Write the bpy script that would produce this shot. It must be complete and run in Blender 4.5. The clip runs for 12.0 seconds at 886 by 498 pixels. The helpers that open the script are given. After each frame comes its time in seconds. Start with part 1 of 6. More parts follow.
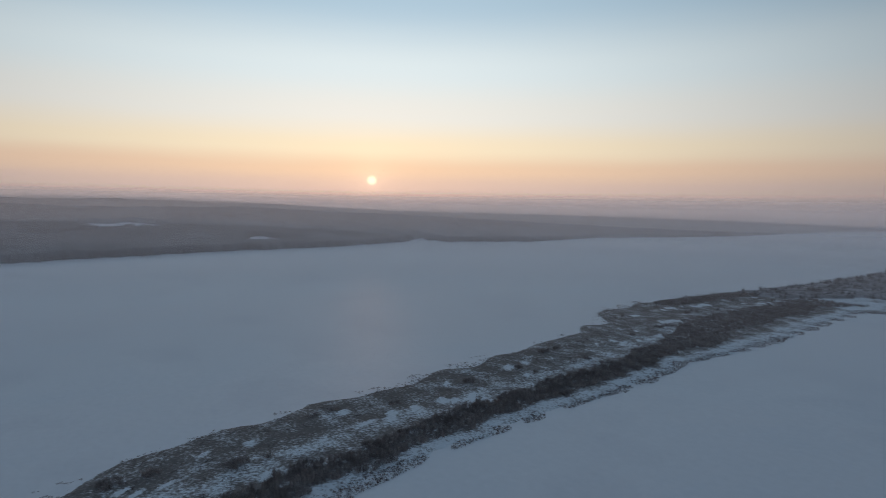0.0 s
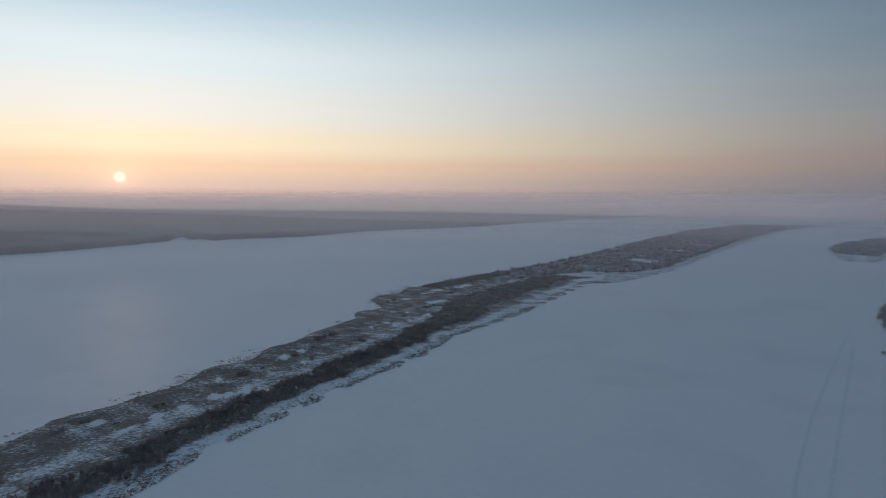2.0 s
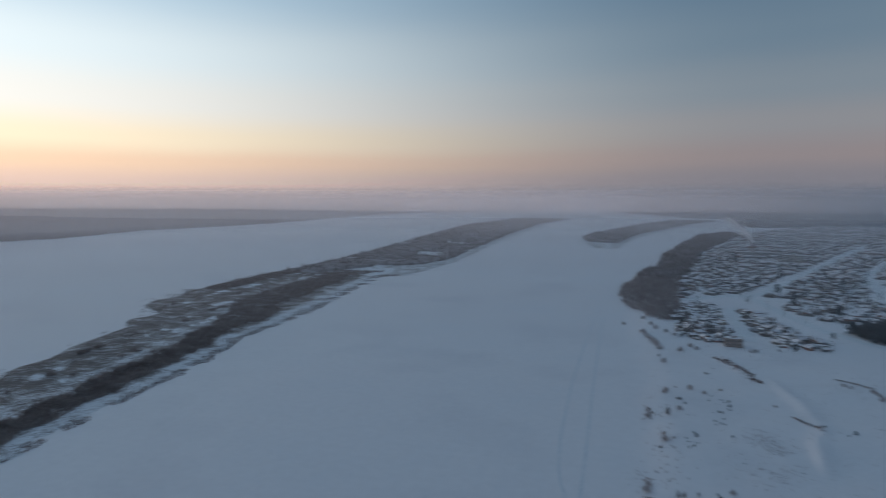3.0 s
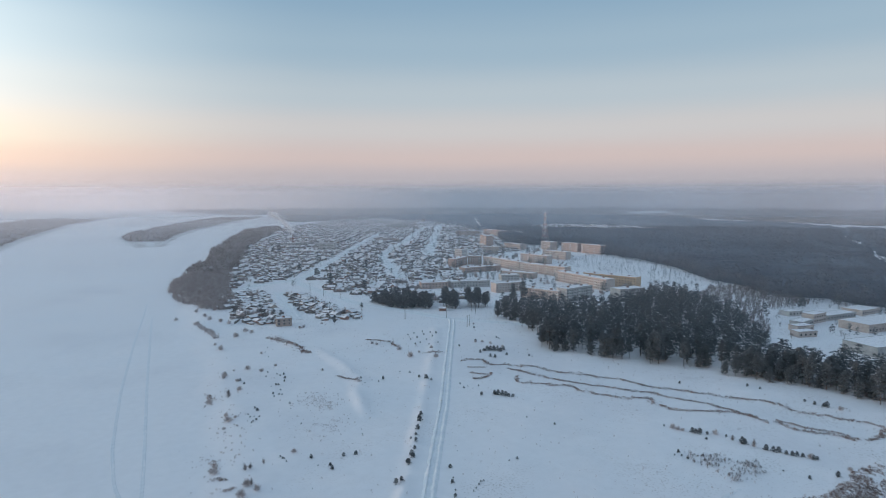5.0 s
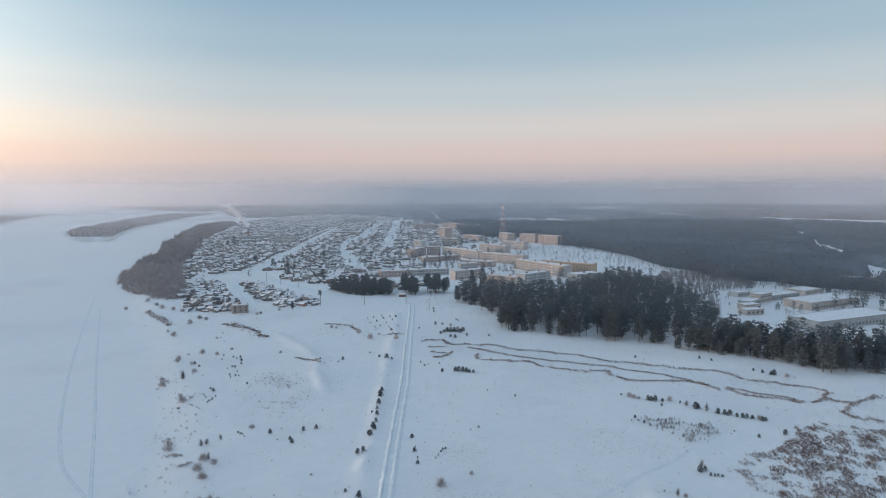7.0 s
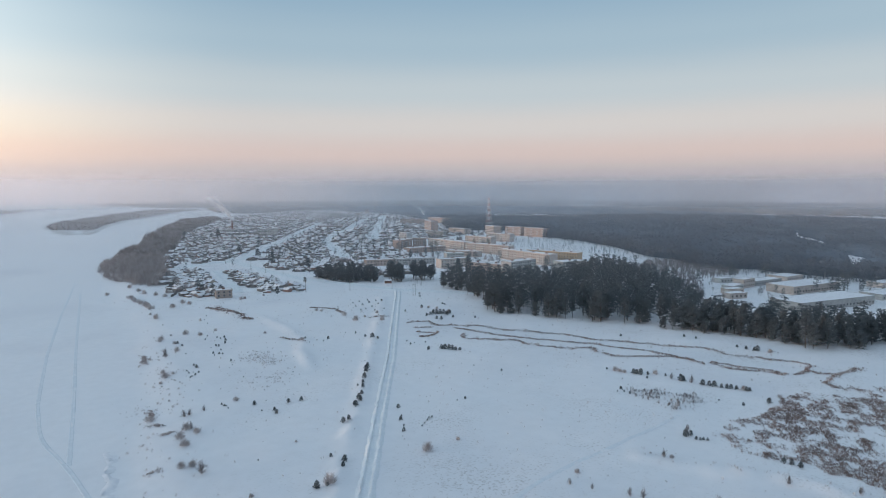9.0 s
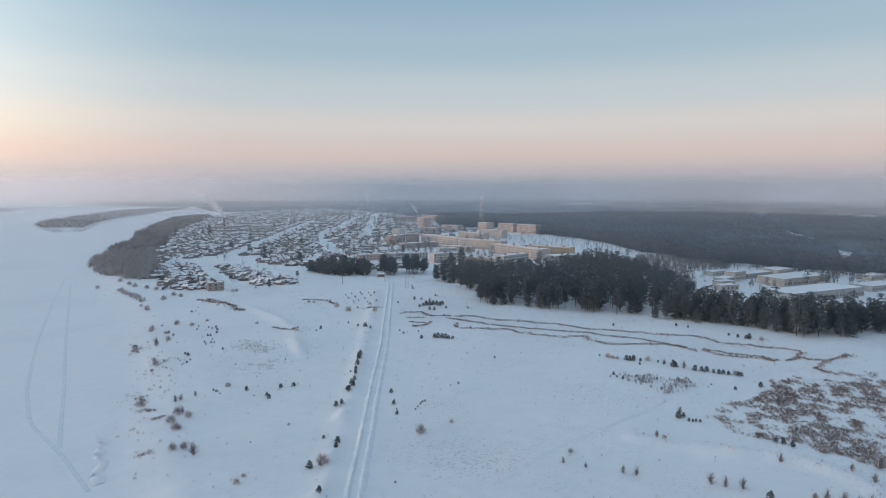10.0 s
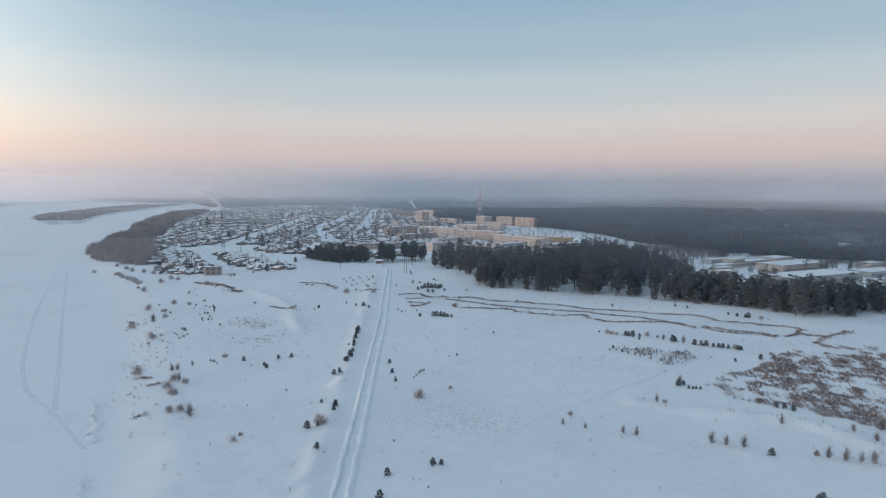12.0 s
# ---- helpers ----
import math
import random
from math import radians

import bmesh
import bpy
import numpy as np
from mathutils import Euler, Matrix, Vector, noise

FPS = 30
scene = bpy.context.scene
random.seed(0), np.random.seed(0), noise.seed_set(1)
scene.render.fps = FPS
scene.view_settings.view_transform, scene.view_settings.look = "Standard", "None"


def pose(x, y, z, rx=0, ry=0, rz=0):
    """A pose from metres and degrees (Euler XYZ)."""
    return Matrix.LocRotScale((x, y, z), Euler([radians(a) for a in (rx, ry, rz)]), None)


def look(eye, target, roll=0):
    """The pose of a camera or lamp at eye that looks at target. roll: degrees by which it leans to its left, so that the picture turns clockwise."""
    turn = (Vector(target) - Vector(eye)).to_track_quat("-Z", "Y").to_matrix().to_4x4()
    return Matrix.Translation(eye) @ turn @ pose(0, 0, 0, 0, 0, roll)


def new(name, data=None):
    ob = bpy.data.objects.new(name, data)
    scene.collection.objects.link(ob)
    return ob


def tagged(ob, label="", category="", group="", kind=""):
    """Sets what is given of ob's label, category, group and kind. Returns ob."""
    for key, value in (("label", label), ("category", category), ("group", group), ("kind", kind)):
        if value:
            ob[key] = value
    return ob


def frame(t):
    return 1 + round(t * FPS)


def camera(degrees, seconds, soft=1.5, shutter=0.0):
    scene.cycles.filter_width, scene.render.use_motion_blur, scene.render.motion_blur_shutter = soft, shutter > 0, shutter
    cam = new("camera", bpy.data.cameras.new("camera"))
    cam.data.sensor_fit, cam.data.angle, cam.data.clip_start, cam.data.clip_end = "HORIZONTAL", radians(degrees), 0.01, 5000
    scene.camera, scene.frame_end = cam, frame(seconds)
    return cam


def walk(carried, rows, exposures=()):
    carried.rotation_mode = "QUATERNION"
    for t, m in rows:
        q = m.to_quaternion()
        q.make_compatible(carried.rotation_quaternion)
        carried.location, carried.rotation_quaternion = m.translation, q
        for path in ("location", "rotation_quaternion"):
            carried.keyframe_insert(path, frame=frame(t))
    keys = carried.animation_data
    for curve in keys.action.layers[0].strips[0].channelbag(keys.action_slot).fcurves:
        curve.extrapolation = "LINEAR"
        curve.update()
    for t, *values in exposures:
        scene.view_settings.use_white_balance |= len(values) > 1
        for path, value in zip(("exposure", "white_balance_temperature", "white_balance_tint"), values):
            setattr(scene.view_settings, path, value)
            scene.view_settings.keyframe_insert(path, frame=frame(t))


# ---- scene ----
cam = camera(72.03, 12.0, soft=0.5, shutter=0.4)
PATH = [
    (0.0, pose(0.66, 0.45, 110.98, 85.67, -0.93, 53.74)),
    (0.5, pose(2.03, -0.37, 109.55, 85.64, -0.63, 48.35)),
    (1.0, pose(3.37, -1.12, 107.76, 85.65, -0.47, 43.18)),
    (1.5, pose(4.51, -2.05, 105.97, 85.60, -0.24, 37.76)),
    (2.0, pose(5.69, -2.82, 104.33, 85.54, -0.07, 32.59)),
    (2.5, pose(6.61, -3.45, 103.29, 85.44, -0.01, 24.62)),
    (3.0, pose(6.82, -3.97, 103.34, 85.20, 0.05, 13.12)),
    (3.5, pose(6.71, -4.31, 103.37, 85.22, -0.68, -3.60)),
    (3.7, pose(6.59, -4.45, 102.87, 85.18, -0.31, -9.80)),
    (4.0, pose(6.30, -4.60, 101.60, 85.13, -0.15, -17.30)),
    (4.3, pose(6.00, -4.75, 100.20, 85.08, -0.02, -22.10)),
    (4.7, pose(5.60, -4.95, 98.20, 85.04, 0.08, -26.00)),
    (5.0, pose(5.30, -5.10, 96.60, 85.01, 0.13, -27.75)),
    (5.3, pose(4.95, -5.20, 94.94, 84.99, 0.17, -28.99)),
    (5.5, pose(4.83, -5.25, 93.96, 84.96, 0.20, -29.56)),
    (6.0, pose(4.70, -5.22, 91.62, 84.89, 0.19, -30.67)),
    (6.5, pose(4.58, -5.19, 89.05, 84.85, 0.16, -31.36)),
    (7.0, pose(4.58, -5.10, 86.58, 84.79, 0.22, -31.67)),
    (9.0, pose(4.42, -4.80, 76.10, 84.69, 0.09, -33.01)),
    (9.5, pose(4.31, -4.81, 73.35, 84.72, 0.07, -33.35)),
    (10.0, pose(4.22, -4.77, 70.68, 84.68, 0.04, -33.70)),
    (10.5, pose(4.23, -4.61, 68.07, 84.67, -0.00, -33.94)),
    (11.0, pose(4.21, -4.48, 65.38, 84.66, -0.04, -33.94)),
    (11.5, pose(4.21, -4.42, 62.70, 84.68, -0.09, -33.89)),
    (12.0, pose(4.13, -4.32, 60.39, 84.61, -0.15, -33.86)),
]
walk(cam, PATH, exposures=[(0.0, -1.56, 6070, 10), (1.5, -1.52, 6050, 10), (2.6, -1.42, 6030, 10), (3.2, -1.19, 5970, 10), (3.7, -0.83, 6000, 10), (4.6, -0.26, 6300, 10), (5.4, -0.09, 6600, 10), (6.2, -0.04, 6700, 10), (12.0, -0.04, 6700, 10)])

# ---------------------------------------------------------------- world and sun
SUN_AZ, SUN_EL = radians(60.4), radians(1.97)
SUN_DIR = Vector((-math.sin(SUN_AZ) * math.cos(SUN_EL), math.cos(SUN_AZ) * math.cos(SUN_EL), math.sin(SUN_EL)))


def srgb(r, g, b, gain=1.0):
    def lin(c):
        c /= 255.0
        return gain * (c / 12.92 if c <= 0.04045 else ((c + 0.055) / 1.055) ** 2.4)
    return (lin(r), lin(g), lin(b), 1.0)


world = bpy.data.worlds.new("winter_sky")
scene.world = world
world.use_nodes = True
wt = world.node_tree
wt.nodes.clear()


def wnode(kind, **props):
    n = wt.nodes.new(kind)
    for k, v in props.items():
        n.inputs[k].default_value = v
    return n


def wmath(op, a, b=None, c=None):
    n = wt.nodes.new("ShaderNodeMath")
    n.operation = op
    for i, v in enumerate((a, b, c)):
        if v is None:
            continue
        if isinstance(v, (int, float)):
            n.inputs[i].default_value = v
        else:
            wt.links.new(v, n.inputs[i])
    return n.outputs[0]


def wramp(fac, stops):
    n = wt.nodes.new("ShaderNodeValToRGB")
    n.color_ramp.interpolation = "EASE"
    el = n.color_ramp.elements
    while len(el) < len(stops):
        el.new(0.5)
    for e, (p, c) in zip(el, stops):
        e.position, e.color = p, c
    wt.links.new(fac, n.inputs[0])
    return n.outputs[0]


coord = wt.nodes.new("ShaderNodeTexCoord")
sep = wt.nodes.new("ShaderNodeSeparateXYZ")
wt.links.new(coord.outputs["Generated"], sep.inputs[0])
streak_map = wt.nodes.new("ShaderNodeMapping")
streak_map.inputs["Scale"].default_value = (1.6, 1.6, 14.0)
wt.links.new(coord.outputs["Generated"], streak_map.inputs[0])
streak = wnode("ShaderNodeTexNoise", Scale=2.2, Detail=4.0, Roughness=0.55)
wt.links.new(streak_map.outputs[0], streak.inputs["Vector"])
wobble = wmath("MULTIPLY", wmath("SUBTRACT", streak.outputs["Fac"], 0.5), 0.012)
# elevation as 0..1 over -2 to 30 degrees
height = wmath("MULTIPLY_ADD", wmath("ADD", wmath("ARCSINE", sep.outputs["Z"]), wobble), 1.0 / radians(32), 2 / 32)


def deg(e):
    return (e + 2) / 32


cool = wramp(height, [(deg(-2), srgb(150, 160, 174)), (deg(0.0), srgb(168, 174, 186)), (deg(1.5), srgb(193, 187, 193)), (deg(3.5), srgb(214, 198, 196)),
                      (deg(6), srgb(210, 208, 209)), (deg(9), srgb(190, 203, 212)), (deg(13), srgb(164, 189, 207)), (deg(18), srgb(143, 175, 200)), (deg(24), srgb(146, 171, 194)), (deg(30), srgb(139, 167, 194))])
warm = wramp(height, [(deg(-2), srgb(160, 150, 154, 3.05)), (deg(0.0), srgb(192, 171, 163, 3.05)), (deg(1.4), srgb(220, 190, 171, 3.05)), (deg(3), srgb(240, 203, 168, 3.05)),
                      (deg(5), srgb(249, 227, 190, 3.05)), (deg(8), srgb(238, 232, 218, 3.05)), (deg(12), srgb(226, 233, 229, 3.05)), (deg(18), srgb(183, 204, 214, 3.05)), (deg(30), srgb(165, 178, 188, 2.4))])
toward = wt.nodes.new("ShaderNodeVectorMath")
toward.operation = "DOT_PRODUCT"
toward.inputs[1].default_value = SUN_DIR
wt.links.new(coord.outputs["Generated"], toward.inputs[0])
near_sun = wt.nodes.new("ShaderNodeMapRange")
near_sun.inputs["From Min"].default_value, near_sun.inputs["From Max"].default_value = 0.2, 1.0
wt.links.new(toward.outputs["Value"], near_sun.inputs["Value"])
blend = wt.nodes.new("ShaderNodeMix")
blend.data_type = "RGBA"
wt.links.new(wmath("POWER", near_sun.outputs[0], 2.2), blend.inputs["Factor"])
wt.links.new(cool, blend.inputs["A"])
wt.links.new(warm, blend.inputs["B"])
away = wmath("ARCCOSINE", wmath("MINIMUM", toward.outputs["Value"], 1.0))
disc = wt.nodes.new("ShaderNodeMapRange")
disc.interpolation_type = "SMOOTHSTEP"
disc.inputs["From Min"].default_value, disc.inputs["From Max"].default_value = radians(0.58), radians(0.16)
wt.links.new(away, disc.inputs["Value"])
glow = wmath("EXPONENT", wmath("MULTIPLY", away, -1.0 / radians(1.6)))
halo = wnode("ShaderNodeEmission", Color=(1.0, 0.62, 0.36, 1))
wt.links.new(wmath("ADD", wmath("MULTIPLY", disc.outputs[0], 2.4), wmath("MULTIPLY", glow, 0.7)), halo.inputs["Strength"])
sky = wt.nodes.new("ShaderNodeTexSky")
sky.sky_type, sky.sun_disc = "NISHITA", False
sky.sun_elevation, sky.sun_rotation = SUN_EL, -SUN_AZ
clear = wnode("ShaderNodeBackground", Strength=0.01)
wt.links.new(sky.outputs[0], clear.inputs[0])
haze = wnode("ShaderNodeBackground", Strength=1.0)
wt.links.new(blend.outputs["Result"], haze.inputs[0])
both, both2 = wt.nodes.new("ShaderNodeAddShader"), wt.nodes.new("ShaderNodeAddShader")
wt.links.new(clear.outputs[0], both.inputs[0])
wt.links.new(haze.outputs[0], both.inputs[1])
wt.links.new(both.outputs[0], both2.inputs[0])
wt.links.new(halo.outputs[0], both2.inputs[1])
wout = wt.nodes.new("ShaderNodeOutputWorld")
wt.links.new(both2.outputs[0], wout.inputs[0])

sun_data = bpy.data.lights.new("sun", "SUN")
sun_data.energy, sun_data.angle, sun_data.color = 3.0, radians(0.6), (1.0, 0.62, 0.42)
sun = new("sun", sun_data)
sun.matrix_world = look(SUN_DIR * 100, (0, 0, 0))


# ---------------------------------------------------------------- materials
def surface(name, colors, scale, detail=5.0, rough=0.9, bump=0.0, bump_scale=None, low=0.35, high=0.65, metal=0.0, vary=0.0, fine=None, island=0.0, grain=0.18, bump_detail=6.0):
    """Two-scale noise between colours; vary: brightness by object, island: by loose piece."""
    m = bpy.data.materials.new(name)
    m.use_nodes = True
    nt = m.node_tree
    b = nt.nodes["Principled BSDF"]
    b.inputs["Roughness"].default_value, b.inputs["Metallic"].default_value = rough, metal
    b.inputs["Specular IOR Level"].default_value = 0.2
    geo = nt.nodes.new("ShaderNodeNewGeometry")
    n1 = nt.nodes.new("ShaderNodeTexNoise")
    n1.inputs["Scale"].default_value, n1.inputs["Detail"].default_value = scale, detail
    nt.links.new(geo.outputs["Position"], n1.inputs["Vector"])
    ramp = nt.nodes.new("ShaderNodeValToRGB")
    el = ramp.color_ramp.elements
    while len(el) < len(colors):
        el.new(0.5)
    for i, (e, c) in enumerate(zip(el, colors)):
        e.position, e.color = low + (high - low) * i / max(1, len(colors) - 1), (*c, 1)
    nt.links.new(n1.outputs["Fac"], ramp.inputs[0])
    out = ramp.outputs[0]
    n2 = nt.nodes.new("ShaderNodeTexNoise")
    n2.inputs["Scale"].default_value, n2.inputs["Detail"].default_value = fine or scale * 9, 3.0
    nt.links.new(geo.outputs["Position"], n2.inputs["Vector"])
    gain = nt.nodes.new("ShaderNodeMapRange")
    gain.inputs["To Min"].default_value, gain.inputs["To Max"].default_value = 1 - grain, 1 + grain
    nt.links.new(n2.outputs["Fac"], gain.inputs["Value"])
    value = gain.outputs[0]
    for amount, node, socket in ((vary, "ShaderNodeObjectInfo", "Random"), (island, "ShaderNodeNewGeometry", "Random Per Island")):
        if amount:
            info = nt.nodes.new(node)
            mr = nt.nodes.new("ShaderNodeMapRange")
            mr.inputs["To Min"].default_value, mr.inputs["To Max"].default_value = 1 - amount, 1 + amount
            nt.links.new(info.outputs[socket], mr.inputs["Value"])
            mul = nt.nodes.new("ShaderNodeMath")
            mul.operation = "MULTIPLY"
            nt.links.new(value, mul.inputs[0])
            nt.links.new(mr.outputs[0], mul.inputs[1])
            value = mul.outputs[0]
    scaled = nt.nodes.new("ShaderNodeVectorMath")
    scaled.operation = "SCALE"
    nt.links.new(out, scaled.inputs[0])
    nt.links.new(value, scaled.inputs["Scale"])
    nt.links.new(scaled.outputs[0], b.inputs["Base Color"])
    if bump:
        n3 = nt.nodes.new("ShaderNodeTexNoise")
        n3.inputs["Scale"].default_value, n3.inputs["Detail"].default_value = bump_scale or scale * 4, bump_detail
        nt.links.new(geo.outputs["Position"], n3.inputs["Vector"])
        bp = nt.nodes.new("ShaderNodeBump")
        bp.inputs["Strength"].default_value, bp.inputs["Distance"].default_value = min(1.0, bump), bump
        nt.links.new(n3.outputs["Fac"], bp.inputs["Height"])
        nt.links.new(bp.outputs[0], b.inputs["Normal"])
    return m


SNOW_HI, SNOW_LO = (0.895, 0.873, 0.885), (0.82, 0.802, 0.825)


def snow_ground():
    """Wind-packed snow with drifts, and dry grass that pokes through on the fields (attribute 'grass')."""
    m = surface("snow_ground", [SNOW_LO, SNOW_HI, (0.87, 0.86, 0.88)], 0.012, detail=8.0, rough=0.6, bump=0.38, bump_scale=0.16, low=0.3, high=0.7, fine=0.25, grain=0.05, bump_detail=6.0)
    nt = m.node_tree
    b = nt.nodes["Principled BSDF"]
    b.inputs["Specular IOR Level"].default_value = 1.0
    base = b.inputs["Base Color"].links[0].from_socket
    attr = nt.nodes.new("ShaderNodeAttribute")
    attr.attribute_name = "grass"
    geo = nt.nodes.new("ShaderNodeNewGeometry")
    n1 = nt.nodes.new("ShaderNodeTexNoise")
    n1.inputs["Scale"].default_value, n1.inputs["Detail"].default_value = 1.3, 4.0
    n2 = nt.nodes.new("ShaderNodeTexNoise")
    n2.inputs["Scale"].default_value, n2.inputs["Detail"].default_value = 0.035, 3.0
    for n in (n1, n2):
        nt.links.new(geo.outputs["Position"], n.inputs["Vector"])
    add = nt.nodes.new("ShaderNodeMath")
    add.operation = "MULTIPLY_ADD"
    add.inputs[1].default_value = 0.45
    nt.links.new(n2.outputs["Fac"], add.inputs[0])
    nt.links.new(n1.outputs["Fac"], add.inputs[2])
    mr = nt.nodes.new("ShaderNodeMapRange")
    mr.inputs["From Min"].default_value, mr.inputs["From Max"].default_value = 0.80, 0.98
    nt.links.new(add.outputs[0], mr.inputs["Value"])
    mul = nt.nodes.new("ShaderNodeMath")
    mul.operation = "MULTIPLY"
    nt.links.new(mr.outputs[0], mul.inputs[0])
    nt.links.new(attr.outputs["Fac"], mul.inputs[1])
    mix = nt.nodes.new("ShaderNodeMix")
    mix.data_type = "RGBA"
    nt.links.new(mul.outputs[0], mix.inputs["Factor"])
    nt.links.new(base, mix.inputs["A"])
    mix.inputs["B"].default_value = (0.30, 0.25, 0.21, 1)
    nt.links.new(mix.outputs["Result"], b.inputs["Base Color"])
    return m


M_SNOW_GROUND = snow_ground()
M_SNOW = surface("packed_snow", [SNOW_LO, SNOW_HI], 0.4, rough=0.75, bump=0.1, bump_scale=1.5)
M_ROAD = surface("rolled_road_snow", [(0.78, 0.80, 0.83), (0.86, 0.87, 0.88)], 0.25, rough=0.55, bump=0.08, bump_scale=1.2)
M_MARSH = surface("dry_marsh_grass_with_snow", [(0.22, 0.19, 0.175), (0.30, 0.265, 0.245), (0.60, 0.58, 0.58), (0.84, 0.85, 0.87)], 0.8, detail=5.0, bump=0.4, bump_scale=0.6, low=0.45, high=0.66, fine=0.8)


def add_snow_mask(m):
    """Where the attribute 'snowy' is high the snow lies unbroken over the marsh."""
    nt = m.node_tree
    ramp = next(n for n in nt.nodes if n.bl_idname == "ShaderNodeValToRGB")
    src = ramp.inputs[0].links[0].from_socket
    attr = nt.nodes.new("ShaderNodeAttribute")
    attr.attribute_name = "snowy"
    add = nt.nodes.new("ShaderNodeMath")
    add.operation = "MULTIPLY_ADD"
    add.inputs[1].default_value = 0.3
    geo = nt.nodes.new("ShaderNodeNewGeometry")
    wide = nt.nodes.new("ShaderNodeTexNoise")
    wide.inputs["Scale"].default_value, wide.inputs["Detail"].default_value = 0.07, 5.0
    nt.links.new(geo.outputs["Position"], wide.inputs["Vector"])
    both_n = nt.nodes.new("ShaderNodeMix")
    both_n.inputs["Factor"].default_value = 0.45
    nt.links.new(src, both_n.inputs["A"])
    nt.links.new(wide.outputs["Fac"], both_n.inputs["B"])
    nt.links.new(attr.outputs["Fac"], add.inputs[0])
    nt.links.new(both_n.outputs["Result"], add.inputs[2])
    nt.links.new(add.outputs[0], ramp.inputs[0])


add_snow_mask(M_MARSH)
M_REED = surface("dry_reed", [(0.235, 0.18, 0.165), (0.37, 0.285, 0.26)], 0.15, rough=0.95, island=0.3)
M_TWIG = surface("bare_willow_twigs", [(0.40, 0.36, 0.355), (0.58, 0.53, 0.525)], 0.2, rough=0.95, island=0.25)
# Brown of the island thicket lifted in its colour to stand in for haze.
M_WILLOW = surface("haze_paled_willow_twigs", [(0.29, 0.245, 0.23), (0.44, 0.38, 0.36)], 0.08, rough=0.95, island=0.35)
M_TWIG_DARK = surface("dark_alder_twigs", [(0.32, 0.285, 0.28), (0.48, 0.435, 0.43)], 0.2, rough=0.95, island=0.3)
M_ALDER = surface("bare_alder_crowns", [(0.18, 0.162, 0.162), (0.28, 0.257, 0.257), (0.39, 0.367, 0.372)], 0.06, detail=8.0, rough=0.95, island=0.2, fine=0.45, grain=0.6)
M_TWIG_FROST = surface("frosted_birch_twigs", [(0.20, 0.18, 0.18), (0.34, 0.32, 0.33)], 0.2, rough=0.95, island=0.3)
M_PINE = surface("pine_needles", [(0.13, 0.147, 0.158), (0.155, 0.174, 0.186), (0.19, 0.209, 0.224)], 0.5, rough=0.9, island=0.14, low=0.38, high=0.72)
M_PINE_SNOW = surface("snow_dusted_pine_needles", [(0.12, 0.136, 0.147), (0.155, 0.175, 0.188), (0.30, 0.322, 0.35)], 0.8, rough=0.9, island=0.14, low=0.4, high=0.75)
M_BARK = surface("pine_bark", [(0.075, 0.06, 0.055), (0.15, 0.115, 0.10)], 1.5, rough=0.95, bump=0.05)
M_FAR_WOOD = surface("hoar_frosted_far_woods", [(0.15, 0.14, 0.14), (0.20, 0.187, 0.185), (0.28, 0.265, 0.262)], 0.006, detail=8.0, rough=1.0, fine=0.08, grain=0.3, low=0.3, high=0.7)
# Far forest colours made bluer than the near pines to imitate distance haze.
M_FOREST = surface("haze_blue_forest_needles", [(0.115, 0.138, 0.165), (0.152, 0.178, 0.208), (0.24, 0.271, 0.308)], 0.6, rough=0.9, island=0.3, low=0.4, high=0.75)
M_HILL_WOOD = surface("haze_blue_pine_canopy", [(0.10, 0.12, 0.147), (0.132, 0.155, 0.186), (0.20, 0.231, 0.272)], 0.012, detail=10.0, rough=1.0, fine=0.3, grain=0.6, low=0.3, high=0.7)


# ---------------------------------------------------------------- mesh helpers
def mesh_object(name, verts, faces, material, parent=None, smooth=False, label="", category="", group="", kind=""):
    me = bpy.data.meshes.new(name)
    verts = np.asarray(verts, dtype=np.float32)
    faces = np.asarray(faces, dtype=np.int32) if not isinstance(faces, list) else faces
    if isinstance(faces, np.ndarray):
        n, k = faces.shape
        me.vertices.add(len(verts))
        me.vertices.foreach_set("co", verts.ravel())
        me.loops.add(n * k)
        me.loops.foreach_set("vertex_index", faces.ravel())
        me.polygons.add(n)
        me.polygons.foreach_set("loop_start", np.arange(0, n * k, k, dtype=np.int32))
        me.update(calc_edges=True)
    else:
        me.from_pydata([tuple(map(float, v)) for v in verts], [], faces)
        me.update()
    if material:
        me.materials.append(material)
    if smooth:
        me.polygons.foreach_set("use_smooth", np.ones(len(me.polygons), dtype=bool))
    ob = new(name, me)
    ob.parent = parent
    return tagged(ob, label, category, group, kind)


def grid_faces(rows, cols):
    i = np.arange(rows - 1)[:, None] * cols + np.arange(cols - 1)[None, :]
    i = i.ravel()
    return np.stack([i, i + 1, i + cols + 1, i + cols], axis=1)


rng = np.random.default_rng(7)
_waves = [(rng.normal(size=2), rng.uniform(0, 6.28)) for _ in range(40)]


def lumps(x, y, size, octave=0, n=6):
    """Smooth cheap noise, about -1..1, with lumps about size metres across."""
    s = 0.0
    for k, p in _waves[octave * n:octave * n + n]:
        s = s + np.sin((x * k[0] + y * k[1]) * 4.0 / size + p)
    return s / n * 1.6


def inside(x, y, poly):
    x, y = np.asarray(x, float), np.asarray(y, float)
    r = np.zeros(x.shape, bool)
    for (ax, ay), (bx, by) in zip(poly, poly[1:] + poly[:1]):
        if ay == by:
            continue
        r ^= ((ay > y) != (by > y)) & (x < (bx - ax) * (y - ay) / (by - ay) + ax)
    return r


